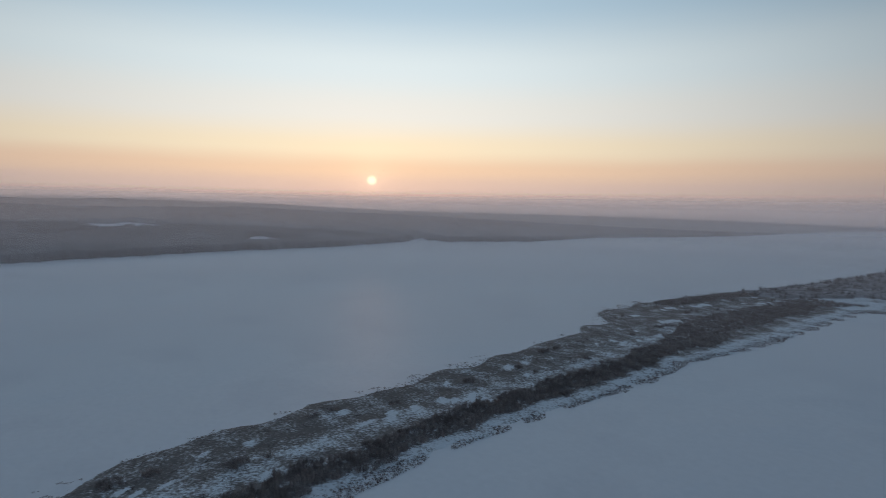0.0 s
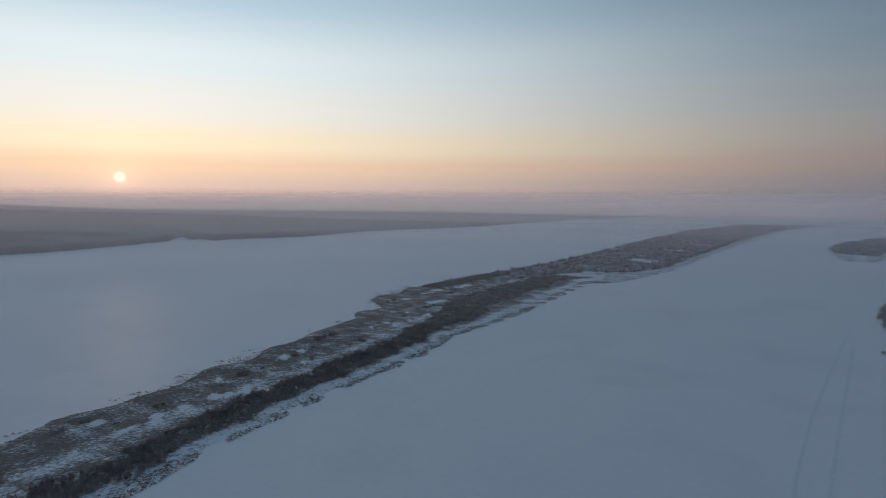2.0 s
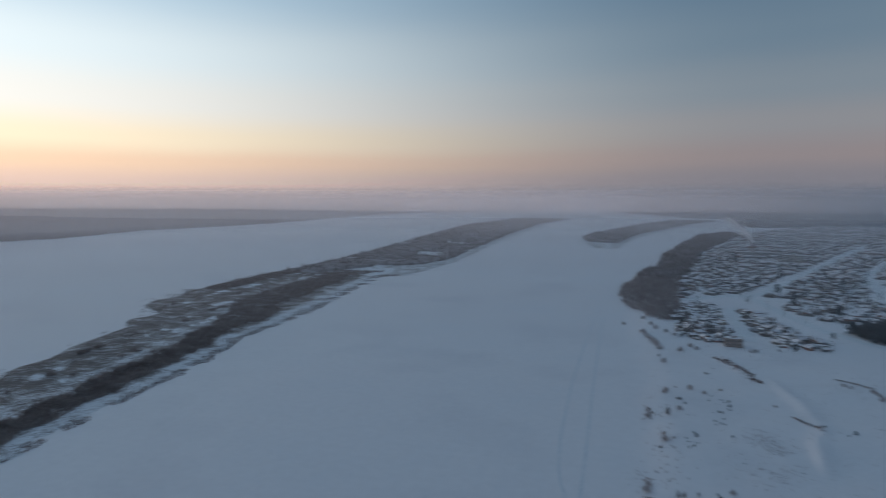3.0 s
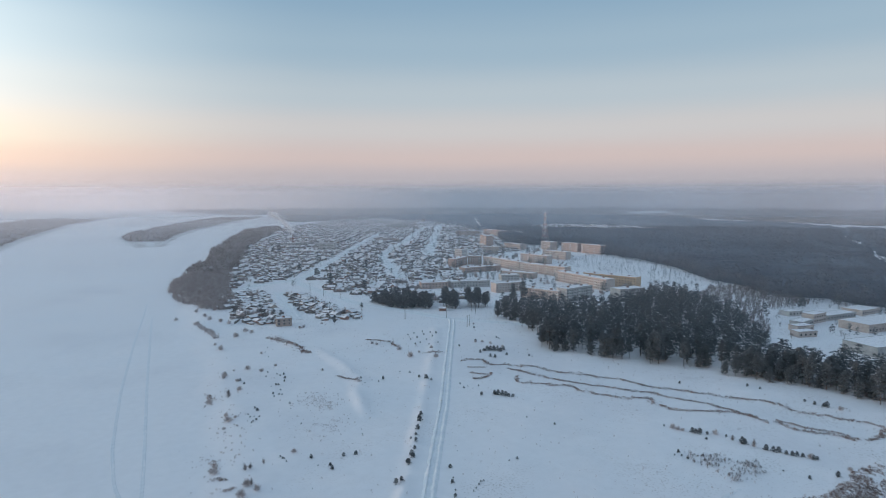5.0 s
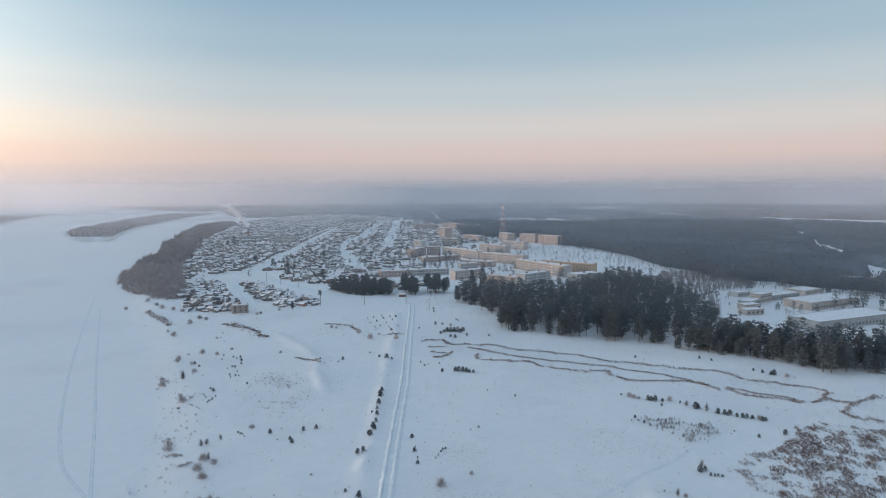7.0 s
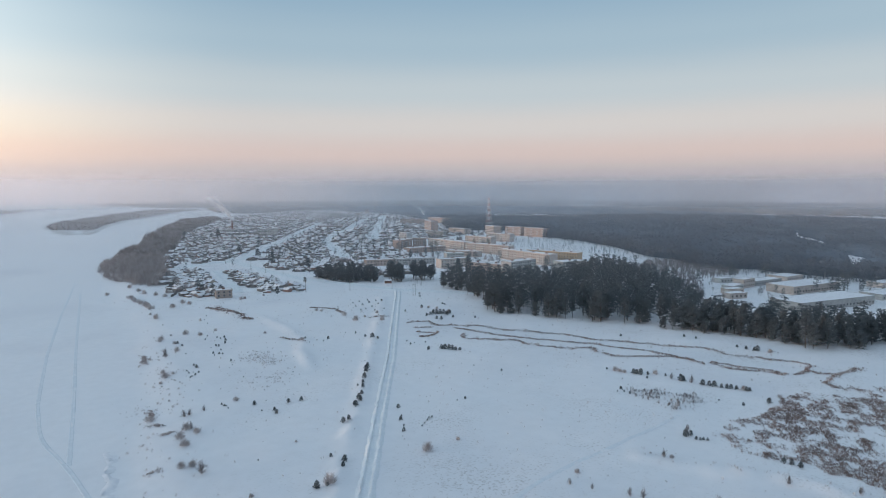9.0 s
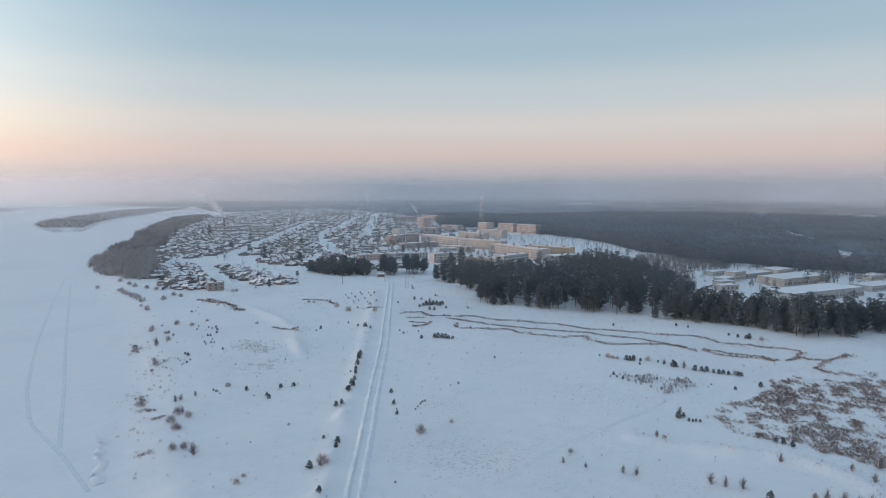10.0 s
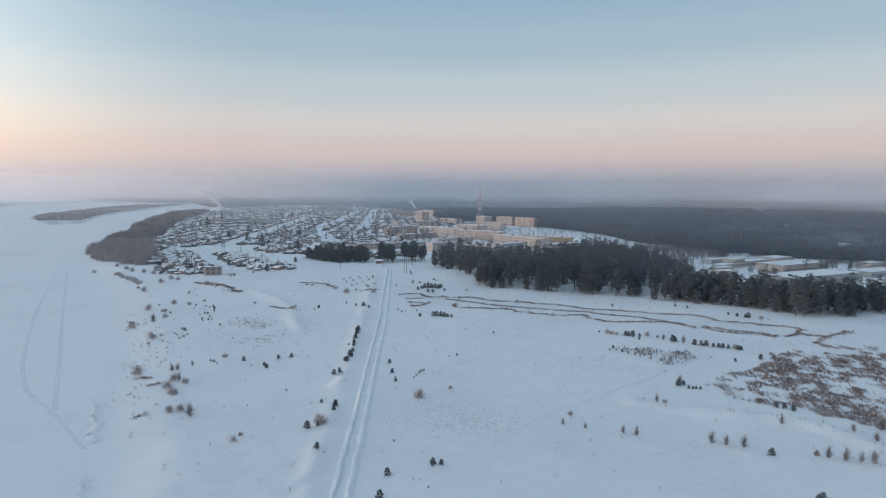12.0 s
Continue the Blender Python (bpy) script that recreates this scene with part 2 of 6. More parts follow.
def near_line(x, y, line):
    """Distance to a polyline."""
    d = np.full(np.shape(x), 1e9)
    for (ax, ay), (bx, by) in zip(line, line[1:]):
        ux, uy = bx - ax, by - ay
        t = np.clip(((x - ax) * ux + (y - ay) * uy) / (ux * ux + uy * uy), 0, 1)
        d = np.minimum(d, np.hypot(x - ax - t * ux, y - ay - t * uy))
    return d


def along(line, step):
    """Points every step metres along a polyline, with the heading."""
    out = []
    for (ax, ay), (bx, by) in zip(line, line[1:]):
        n = max(1, int(math.hypot(bx - ax, by - ay) / step))
        out += [(ax + (bx - ax) * i / n, ay + (by - ay) * i / n, math.atan2(by - ay, bx - ax)) for i in range(n)]
    return out


# ---------------------------------------------------------------- the plan
SHORE_Y = [-4900, -400, 0, 130, 200, 234, 306, 420, 520, 678, 844, 1219, 1767, 2106, 3000, 4900]
SHORE_X = [-300, -60, -6, 9, 18, 30, 34, 42, 40, 46, 78, 155, 306, 444, 800, 1500]
FAR_Y = [-4900, -1500, -300, 0, 166, 383, 649, 880, 925, 1010, 1030, 1262, 1620, 2215, 3300, 4060, 4800]
FAR_X = [-900, -1080, -1160, -1178, -1223, -1282, -1298, -1385, -1400, -1500, -1345, -1262, -1326, -1200, -1230, -1110, -368]
ROAD = [(39.3, 82), (52, 103), (76.3, 142.8), (98.8, 180.6), (132, 235.5), (181.5, 322), (219, 387), (229, 406)]
MAIN_ROAD = [(300, 330), (229, 406), (211, 449), (185, 512), (176, 610), (172, 680), (195, 701), (386, 1063), (560, 1400)]
STREETS = [MAIN_ROAD, [(430, 850), (932, 1776)], [(290, 640), (366, 892), (531, 1162), (760, 1560)], [(172, 680), (137, 669), (107, 640)], [(140, 600), (122, 460)]]
ROADSIDE = [(30, 80), (44, 104), (82, 169), (124, 240), (168, 317), (205, 384)]
SCARP = [(95, 409), (99, 371), (109, 365), (113, 324), (112, 292), (101, 268), (97, 243)]
CREEK = [(190, 285), (214, 247), (236, 212), (255, 180), (264, 155), (272, 134)]


def shore(y):
    return np.interp(y, SHORE_Y, SHORE_X)


def far_shore(y):
    return np.interp(y, FAR_Y, FAR_X)


def land(x, y):
    """0 on the ice, 1 on the town's side of the river."""
    edge = shore(y) + 5 * lumps(x * 0, y, 60, 1) + 2 * lumps(x * 0, y, 14, 2)
    return np.clip((x - edge) / 16.0, 0, 1)


def ground_z(x, y):
    x, y = np.asarray(x, float), np.asarray(y, float)
    l = land(x, y)
    l = l * l * (3 - 2 * l)
    z = l * (1.1 + 0.4 * lumps(x, y, 70) + 0.2 * lumps(x, y, 17, 3) + 0.07 * lumps(x, y, 6, 1))
    r = np.hypot(x, y)
    z = z - 0.7 * np.exp(-(near_line(x, y, CREEK) / 9.0) ** 2) * l
    z = z + (1.0 + 0.7 * lumps(x, y, 7, 4) + 0.4 * lumps(x, y, 3.5, 1)) * np.exp(-(near_line(x, y, SCARP) / (2.7 + 1.2 * lumps(x, y, 16, 2))) ** 2) + (0.9 + 0.5 * lumps(x, y, 6, 3)) * np.exp(-(near_line(x, y, [(143, 104), (153, 88), (166, 73), (167, 60), (163, 51)]) / 3.4) ** 2)
    side = near_line(x, y, ROADSIDE)
    z = z + np.clip(0.6 + 0.7 * lumps(x, y, 13, 2) + 0.5 * lumps(x, y, 5, 4), 0, 1.7) * np.exp(-(side / 2.6) ** 2)
    bank = far_shore(y) - x
    z = z + np.clip(bank / 60, 0, 1) * 2.0
    rise = np.clip((bank - 30) / 1700, 0, 1)
    z = z + rise * (2 - rise) * (76 + 9 * lumps(x, y, 800, 3) + 4 * lumps(x, y, 260, 2)) * np.interp(y, [500, 1300, 2200, 3200], [1.0, 0.8, 0.36, 0.12])
    z = z + np.clip((r - 3000) / 1500, 0, 1) ** 1.5 * np.clip((far_shore(y) - x) / 800, 0, 1) * (24 + 9 * lumps(x, y, 1500, 4))
    hill = np.exp(-((x - 1080) / 520) ** 2 - ((y - 760) / 420) ** 2)
    z = z + 9 * hill * np.clip((r - 700) / 500, 0, 1)
    z = z + 0.05 * lumps(x, y, 9, 5)
    return z


# ---------------------------------------------------------------- ground
MARSH = [(174, 103), (171, 98), (170, 91), (173, 86), (177, 78), (176, 72), (176, 65), (177, 58), (225, 48), (300, 78), (257, 90), (247, 95), (243, 101), (239, 107), (228, 108), (216, 105), (202, 106), (191, 106), (179, 104)]
rad = np.concatenate([np.linspace(0, 60, 13), 60 * np.exp(np.linspace(0, math.log(600 / 60), 230))[1:], 600 * np.exp(np.linspace(0, math.log(4950 / 600), 75))[1:]])
ang = np.radians(np.concatenate([np.arange(-78, 98, 0.4), np.arange(98, 282.1, 2.0)]))
RR, AA = np.meshgrid(rad, ang, indexing="ij")
gx, gy = 4 - RR * np.sin(AA), -5 + RR * np.cos(AA)
gz = ground_z(gx, gy)
ground = mesh_object("ground", np.stack([gx.ravel(), gy.ravel(), gz.ravel()], 1), grid_faces(len(rad), len(ang)), M_SNOW_GROUND, smooth=True,
                     label="snow-covered river ice and snowy open fields", category="ground", kind="structure")
field = land(gx, gy) * np.clip((520 - gy) / 60, 0, 1) * np.clip((gx - shore(gy) - 8) / 30, 0, 1)
grass = ground.data.attributes.new("grass", "FLOAT", "POINT")
grass.data.foreach_set("value", np.clip(0.5 * field * np.clip(0.5 + lumps(gx, gy, 60, 2), 0.15, 1) + 0.5 * inside(gx + 2 * lumps(gx, gy, 9, 3), gy + 2 * lumps(gx, gy, 10, 4), MARSH), 0, 1).ravel().astype(np.float32))


# ---------------------------------------------------------------- islands
def island(name, near, far, y0, y1, step, height, material, label):
    """A low strip of marsh between two shore curves x = f(y)."""
    ys = np.arange(y0, y1 + step, step)
    us = np.linspace(-0.09, 1.07, 33)
    yy, uu = np.meshgrid(ys, us, indexing="ij")
    wig = 7 * lumps(yy, yy * 0, 45, 1) + 3 * lumps(yy, yy * 0, 12, 2)
    a, b = near(yy) + wig * 0.6, far(yy) + 9 * lumps(yy + 400, yy * 0, 38, 3)
    xx = a + (b - a) * uu
    taper = np.clip(np.minimum(yy - y0, y1 - yy) / (8 * step), 0, 1)
    z = height * np.clip(np.minimum(uu + 0.045, 1.03 - uu) / 0.05, -1.0, 1) * taper + 0.25 * lumps(xx, yy, 8, 4) - 0.1 - 0.5 * (1 - taper)
    ob = mesh_object(name, np.stack([xx.ravel(), yy.ravel(), z.ravel()], 1), grid_faces(len(ys), len(us)), material, smooth=True, label=label, category="island", kind="structure")
    snowy = 0.55 * np.clip((0.10 - uu) / 0.03, 0, 1) * (yy < 760) + 0.30 * np.clip(1 - np.abs(uu - 0.46) / 0.16, 0, 1) + 0.9 * (lumps(xx, yy, 26, 5) + 0.5 * lumps(xx, yy, 8, 3) > 0.8) * (uu > 0.28) * (uu < 0.8) + 0.35 * (yy > 770) + 1.0 * (np.hypot((yy - 800) / 45, (xx + 272) / 16) < 1) + 0.8 * (uu > 1.0)
    at = ob.data.attributes.new("snowy", "FLOAT", "POINT")
    at.data.foreach_set("value", np.clip(snowy, 0, 1).ravel().astype(np.float32))
    return ob


ISL_NEAR_Y = [-60, 40, 100, 154, 188, 241, 349, 395, 471, 574, 690, 750, 777, 951, 1156, 1690, 2450, 3000, 3800]
ISL_NEAR_X = [-178, -190, -203, -215, -221, -226, -234, -246, -242, -250, -259, -262, -232, -202, -202, -190, -150, -60, 90]
ISL_FAR_Y = [-60, 12, 75, 116, 165, 247, 376, 450, 518, 619, 840, 993, 1283, 1733, 2303, 3000, 3800]
ISL_FAR_X = [-248, -261, -283, -292, -300, -320, -340, -362, -413, -420, -408, -394, -405, -423, -430, -330, -200]
island_main = island("island", lambda y: np.interp(y, ISL_NEAR_Y, ISL_NEAR_X), lambda y: np.interp(y, ISL_FAR_Y, ISL_FAR_X), -60, 3800, 5, 0.7, M_MARSH,
                     "long low river island of dry marsh grass with snow patches")
SMALL_Y = [1260, 1300, 1420, 1600, 1750, 1950, 2150, 2500, 2900]
island_small = island("island", lambda y: np.interp(y, SMALL_Y, [72, 78, 92, 125, 160, 225, 300, 420, 600]), lambda y: np.interp(y, SMALL_Y, [30, 24, 10, -4, 10, 60, 120, 220, 380]),
                      1255, 2900, 6, 0.7, M_MARSH, "small wooded river island with brown reed shore")


# ---------------------------------------------------------------- far woods as rough canopies
def canopy(name, az0, az1, r0, r1, mask, top, material, label, daz=0.33, dr=0.0075, jag=0.14, smooth=True):
    rr = r0 * np.exp(np.arange(0, math.log(r1 / r0), dr))
    aa = np.radians(np.arange(az0, az1, daz))
    R2, A2 = np.meshgrid(rr, aa, indexing="ij")
    g = np.random.default_rng(11)
    R2 = R2 * (1 + g.uniform(-0.4, 0.4, R2.shape) * dr)
    A2 = A2 + np.radians(g.uniform(-0.4, 0.4, R2.shape) * daz)
    x, y = -R2 * np.sin(A2), R2 * np.cos(A2)
    on = mask(x, y)
    h = top * (1 + 0.15 * lumps(x, y, 90, 1)) + g.uniform(-1, 0.8, x.shape) * top * jag
    z = ground_z(x, y) + np.where(on, h, -2.0)
    f = grid_faces(len(rr), len(aa))
    keep = on.ravel()[f].any(axis=1)
    f = f[keep]
    used, inv = np.unique(f, return_inverse=True)
    v = np.stack([x.ravel(), y.ravel(), z.ravel()], 1)[used]
    return mesh_object(name, v, inv.reshape(f.shape), material, smooth=smooth, label=label, category="woods", kind="stuff")


def far_bank_mask(x, y):
    b = far_shore(y) + 8 * lumps(y, y * 0, 60, 2) - x
    glade = lumps(x, y, 420, 3) + 0.35 * lumps(x, y, 90, 4)
    r = np.hypot(x, y)
    strip = (np.abs(lumps(x * 0.3, y * 0.3, 420, 5) + 0.12 * lumps(x, y, 120, 1)) < 0.028) & (b > 300)
    return (b > 6) & ((glade < 0.95) | (b < 120)) & ~strip & (r < 4920)


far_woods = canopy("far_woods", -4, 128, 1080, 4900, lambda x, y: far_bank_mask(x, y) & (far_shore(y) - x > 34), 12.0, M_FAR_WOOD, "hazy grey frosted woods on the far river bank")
VALLEY = [(1900, 1050), (1290, 700), (1010, 500), (870, 405), (760, 320), (690, 280)]
GLADE = [(540, 650), (590, 720), (650, 700), (655, 640), (622, 548), (566, 440), (522, 400), (505, 440), (503, 474), (529, 517), (526, 573)]


def hill_mask(x, y, inset=0.0):
    r = np.hypot(x, y)
    # low edge of the big wood, from beyond the town round to the right
    az = np.degrees(np.arctan2(x, y))
    edge = np.interp(az, [20, 29, 33, 34, 38, 41, 42, 43, 45.7, 48.8, 52.5, 56.6, 60, 66, 72, 90, 115], [2700, 1950, 1420, 1150, 1110, 1080, 1000, 955, 920, 832, 718, 640, 630, 600, 605, 680, 800])
    glade = lumps(x, y, 300, 3) + 0.4 * lumps(x, y, 80, 4)
    village = np.hypot((x - 1190) / 160, (y - 1330) / 260) < 1
    valley = near_line(x, y, VALLEY) < 9 + 11 * lumps(x, y, 110, 2)
    clearing = np.hypot((x - 684) * 0.86 - (y - 420) * 0.5, ((x - 684) * 0.5 + (y - 420) * 0.86) * 0.5) < 20 + 7 * lumps(x, y, 40, 1)
    return ~valley & ~clearing & (r > edge + inset + 16 * lumps(az * 9, az * 0, 60, 1)) & ~inside(x, y, GLADE) & (glade < 1.0) & ~village & (r < np.interp(az, [30, 45, 51, 58, 61, 66, 115], [3300, 2800, 2450, 2100, 1900, 1800, 1700]) * (1 + 0.07 * lumps(x, y, 500, 2)))


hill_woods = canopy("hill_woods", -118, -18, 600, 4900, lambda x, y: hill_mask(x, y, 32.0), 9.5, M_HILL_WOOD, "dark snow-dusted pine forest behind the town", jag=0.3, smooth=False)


def upstream_mask(x, y):
    r = np.hypot(x, y)
    az = np.degrees(np.arctan2(x, y))
    return (x > np.interp(y, [2000, 2400, 3000, 4000, 4900], [560, 560, 640, 300, 250])) & (r > np.interp(az, [0, 15, 24, 36, 50, 58, 62, 80], [2500, 2300, 2700, 3000, 2750, 2450, 2300, 2150])) & (lumps(x, y, 420, 3) + 0.4 * lumps(x, y, 130, 1) < np.where(az > 42, 0.15, 0.45)) & (r < 4920)


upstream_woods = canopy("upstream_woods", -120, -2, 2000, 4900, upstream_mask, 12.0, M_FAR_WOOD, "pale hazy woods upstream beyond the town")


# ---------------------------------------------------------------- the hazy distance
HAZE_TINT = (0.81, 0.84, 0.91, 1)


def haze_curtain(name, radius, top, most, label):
    """A thin see-through sheet added to stand in for haze in the air; it scatters the sky's light, fading out at its
    foot and head.
    """
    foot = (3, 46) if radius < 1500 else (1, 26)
    m = bpy.data.materials.new("haze_veil")
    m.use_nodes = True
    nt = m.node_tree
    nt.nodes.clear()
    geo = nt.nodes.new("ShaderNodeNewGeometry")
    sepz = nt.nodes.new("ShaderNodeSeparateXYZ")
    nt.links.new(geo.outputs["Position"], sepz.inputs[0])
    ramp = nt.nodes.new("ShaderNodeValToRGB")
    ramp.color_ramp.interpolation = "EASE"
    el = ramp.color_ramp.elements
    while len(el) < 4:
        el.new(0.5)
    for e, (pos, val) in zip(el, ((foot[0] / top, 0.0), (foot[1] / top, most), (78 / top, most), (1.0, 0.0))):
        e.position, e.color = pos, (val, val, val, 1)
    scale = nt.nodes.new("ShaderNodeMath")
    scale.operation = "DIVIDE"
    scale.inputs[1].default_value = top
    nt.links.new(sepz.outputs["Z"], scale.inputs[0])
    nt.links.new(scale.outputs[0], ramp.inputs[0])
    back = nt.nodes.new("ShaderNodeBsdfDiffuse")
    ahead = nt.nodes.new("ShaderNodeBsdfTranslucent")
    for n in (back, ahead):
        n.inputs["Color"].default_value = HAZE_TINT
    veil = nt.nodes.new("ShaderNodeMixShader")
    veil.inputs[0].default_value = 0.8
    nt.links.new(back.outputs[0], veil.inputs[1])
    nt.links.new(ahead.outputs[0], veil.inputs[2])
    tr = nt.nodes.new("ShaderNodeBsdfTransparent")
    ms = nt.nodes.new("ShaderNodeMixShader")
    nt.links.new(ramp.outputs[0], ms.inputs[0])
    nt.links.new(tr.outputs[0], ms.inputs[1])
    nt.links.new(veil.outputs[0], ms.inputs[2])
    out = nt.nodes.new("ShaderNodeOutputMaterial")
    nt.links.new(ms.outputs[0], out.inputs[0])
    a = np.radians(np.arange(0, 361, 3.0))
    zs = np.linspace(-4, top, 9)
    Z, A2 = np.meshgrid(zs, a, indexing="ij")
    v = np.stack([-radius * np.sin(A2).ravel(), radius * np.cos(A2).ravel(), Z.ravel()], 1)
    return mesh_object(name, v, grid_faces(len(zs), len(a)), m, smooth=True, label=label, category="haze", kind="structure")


# Six added cylinder sheets around the origin imitate haze that thickens with distance.
for radius, top, most, words in ((4000, 195, 0.82, "added sheet of pale haze over the horizon"), (2600, 165, 0.36, "added haze sheet before the far hills"),
                                 (1750, 152, 0.27, "added thin haze sheet beyond the river bend"), (1150, 148, 0.18, "added thin haze sheet over the town"),
                                 (720, 150, 0.115, "added faint haze sheet over the pine forest"), (390, 135, 0.08, "added faint haze sheet over the snowfields")):
    haze_curtain("haze_sheet", radius, top, most, words)


# ---------------------------------------------------------------- plant shapes (vertex and triangle arrays)
def blades(n, height, spread, width, seed, lean=0.5, base=0.3, droop=0.0):
    """A bunch of thin tapered stems: each a slim kite of two triangles."""
    g = np.random.default_rng(seed)
    v, f = [], []
    for i in range(n):
        a, t = g.uniform(0, 6.283), g.uniform(0, 6.283)
        r0 = base * math.sqrt(g.uniform(0, 1))
        out = spread * g.uniform(0.1, 1.0) ** 0.8
        h = height * g.uniform(0.55, 1.0) * (1 - lean * (out / max(spread, 1e-6)) ** 2 * 0.6)
        p0 = np.array([r0 * math.cos(a), r0 * math.sin(a), -0.1])
        p2 = np.array([out * math.cos(a), out * math.sin(a), h])
        p1 = p0 * 0.45 + p2 * 0.55 + np.array([0, 0, 0.12 * h])
        p2[2] -= droop * h
        w = width * g.uniform(0.6, 1.2) * np.array([math.cos(t), math.sin(t), 0.0])
        k = len(v)
        v += [p0, p1 - w / 2, p1 + w / 2, p2]
        f += [(k, k + 1, k + 2), (k + 1, k + 3, k + 2)]
    return np.array(v), np.array(f)


def joined(parts):
    v, f, k = [], [], 0
    for a, b in parts:
        v.append(a)
        f.append(b + k)
        k += len(a)
    return np.concatenate(v), np.concatenate(f)


def spray(g, centre, size, n=5, flat=0.55):
    """A tuft of needles: short wide triangles about a centre."""
    v, f = [], []
    for _ in range(n):
        d = g.normal(size=3)
        d[2] = abs(d[2]) * flat + 0.05
        d /= np.linalg.norm(d)
        s = np.cross(d, g.normal(size=3))
        s /= np.linalg.norm(s)
        tip = centre + d * size * g.uniform(0.7, 1.15)
        k = len(v)
        v += [centre - s * size * 0.42 - d * size * 0.2, centre + s * size * 0.42 - d * size * 0.2, tip]
        f.append((k, k + 1, k + 2))
    return np.array(v), np.array(f)


def tuft_cloud(g, centre, size, n):
    """A flattened cloud of short needle sprigs round the end of a limb."""
    c = centre + g.normal(size=(n, 3)) * np.array([0.62, 0.62, 0.26]) * size
    d = g.normal(size=(n, 3)) * np.array([1, 1, 0.45]) + np.array([0, 0, 0.25])
    d /= np.linalg.norm(d, axis=1, keepdims=True)
    e = np.cross(d, g.normal(size=(n, 3)))
    e /= np.linalg.norm(e, axis=1, keepdims=True)
    r = size * g.uniform(0.38, 0.62, (n, 1))
    v = np.stack([c - e * r * 0.6 - d * r * 0.4, c + e * r * 0.6 - d * r * 0.4, c + d * r * 1.1], 1).reshape(-1, 3)
    return v, np.arange(3 * n).reshape(-1, 3)


def tube(path, radii, sides=6):
    v, f = [], []
    for (x, y, z), r in zip(path, radii):
        v += [(x + r * math.cos(2 * math.pi * i / sides), y + r * math.sin(2 * math.pi * i / sides), z) for i in range(sides)]
    for k in range(len(path) - 1):
        for i in range(sides):
            a, b = k * sides + i, k * sides + (i + 1) % sides
            f += [(a, b, b + sides), (a, b + sides, a + sides)]
    return np.array(v, float), np.array(f)


def pine_shape(seed, height, width, crown_base, limbs, sprays, tris, tuft=0.13, full=True):
    """Scots pine: leaning tapered trunk, limbs and an uneven crown of needle tufts. Returns trunk, crown."""
    g = np.random.default_rng(seed)
    lean = g.normal(size=2) * 0.02 * height
    ts, rs = ((0, 0.3, 0.6, 0.85, 1.0), (0.24, 0.19, 0.14, 0.08, 0.03)) if full else ((0, 1.0), (0.24, 0.05))
    path = [(lean[0] * t * t, lean[1] * t * t, height * 0.97 * t - 0.3 * (t == 0)) for t in ts]
    wood = [tube(path, rs, 6 if full else 3)]
    crown = []
    sway = g.uniform(0.6, 1.3, 8)
    for i in range(limbs):
        t = crown_base + (1 - crown_base) * (i + g.uniform(0, 0.9)) / limbs
        prof = math.sin(min(1.0, (1.03 - t) / (1.03 - crown_base) * 1.25 + 0.12) * math.pi * 0.55)
        a = i * 2.4 + g.uniform(-0.5, 0.5)
        reach = width * 0.5 * prof * g.uniform(0.6, 1.12) * sway[int(a * 8 / 6.2832) % 8]
        root = np.array([lean[0] * t * t, lean[1] * t * t, height * t])
        end = root + np.array([math.cos(a) * reach, math.sin(a) * reach, reach * g.uniform(-0.05, 0.35)])
        if full:
            side = np.array([-math.sin(a), math.cos(a), 0]) * 0.06
            wood.append((np.array([root - side, root + side, end]), np.array([(0, 1, 2)])))
        for j in range(sprays):
            s = (j + 0.6) / sprays
            c = root + (end - root) * (0.35 + 0.65 * s) + g.normal(size=3) * np.array([0.35, 0.35, 0.22]) * width * 0.12
            crown.append(tuft_cloud(g, c, width * tuft * g.uniform(0.8, 1.25), tris))
    crown.append(spray(g, np.array([lean[0], lean[1], height * 0.97]), width * 0.15, 6, 1.2))
    return joined(wood), joined(crown)


def scatter(shapes, places):
    """Copies of shapes at rows of (x, y, z, size, turn) as one vertex and face array."""
    places = np.asarray(places, float)
    pick = np.random.default_rng(5).integers(0, len(shapes), len(places))
    vs, fs, k = [], [], 0
    for i, (v, f) in enumerate(shapes):
        p = places[pick == i]
        if not len(p):
            continue
        c, s = np.cos(p[:, 4])[:, None], np.sin(p[:, 4])[:, None]
        x = (v[None, :, 0] * c - v[None, :, 1] * s) * p[:, 3:4] + p[:, 0:1]
        y = (v[None, :, 0] * s + v[None, :, 1] * c) * p[:, 3:4] + p[:, 1:2]
        z = v[None, :, 2] * p[:, 3:4] + p[:, 2:3]
        vs.append(np.stack([x, y, z], -1).reshape(-1, 3))
        fs.append((f[None] + (np.arange(len(p)) * len(v))[:, None, None] + k).reshape(-1, f.shape[1]))
        k += len(p) * len(v)
    return np.concatenate(vs), np.concatenate(fs)


def spread_points(n, x0, x1, y0, y1, keep, seed):
    g = np.random.default_rng(seed)
    x, y = g.uniform(x0, x1, n), g.uniform(y0, y1, n)
    on = keep(x, y)
    return x[on], y[on]


def rows(x, y, z, lo, hi, seed):
    g = np.random.default_rng(seed)
    n = len(x)
    return np.stack([x, y, z, g.uniform(lo, hi, n), g.uniform(0, 6.283, n)], 1)


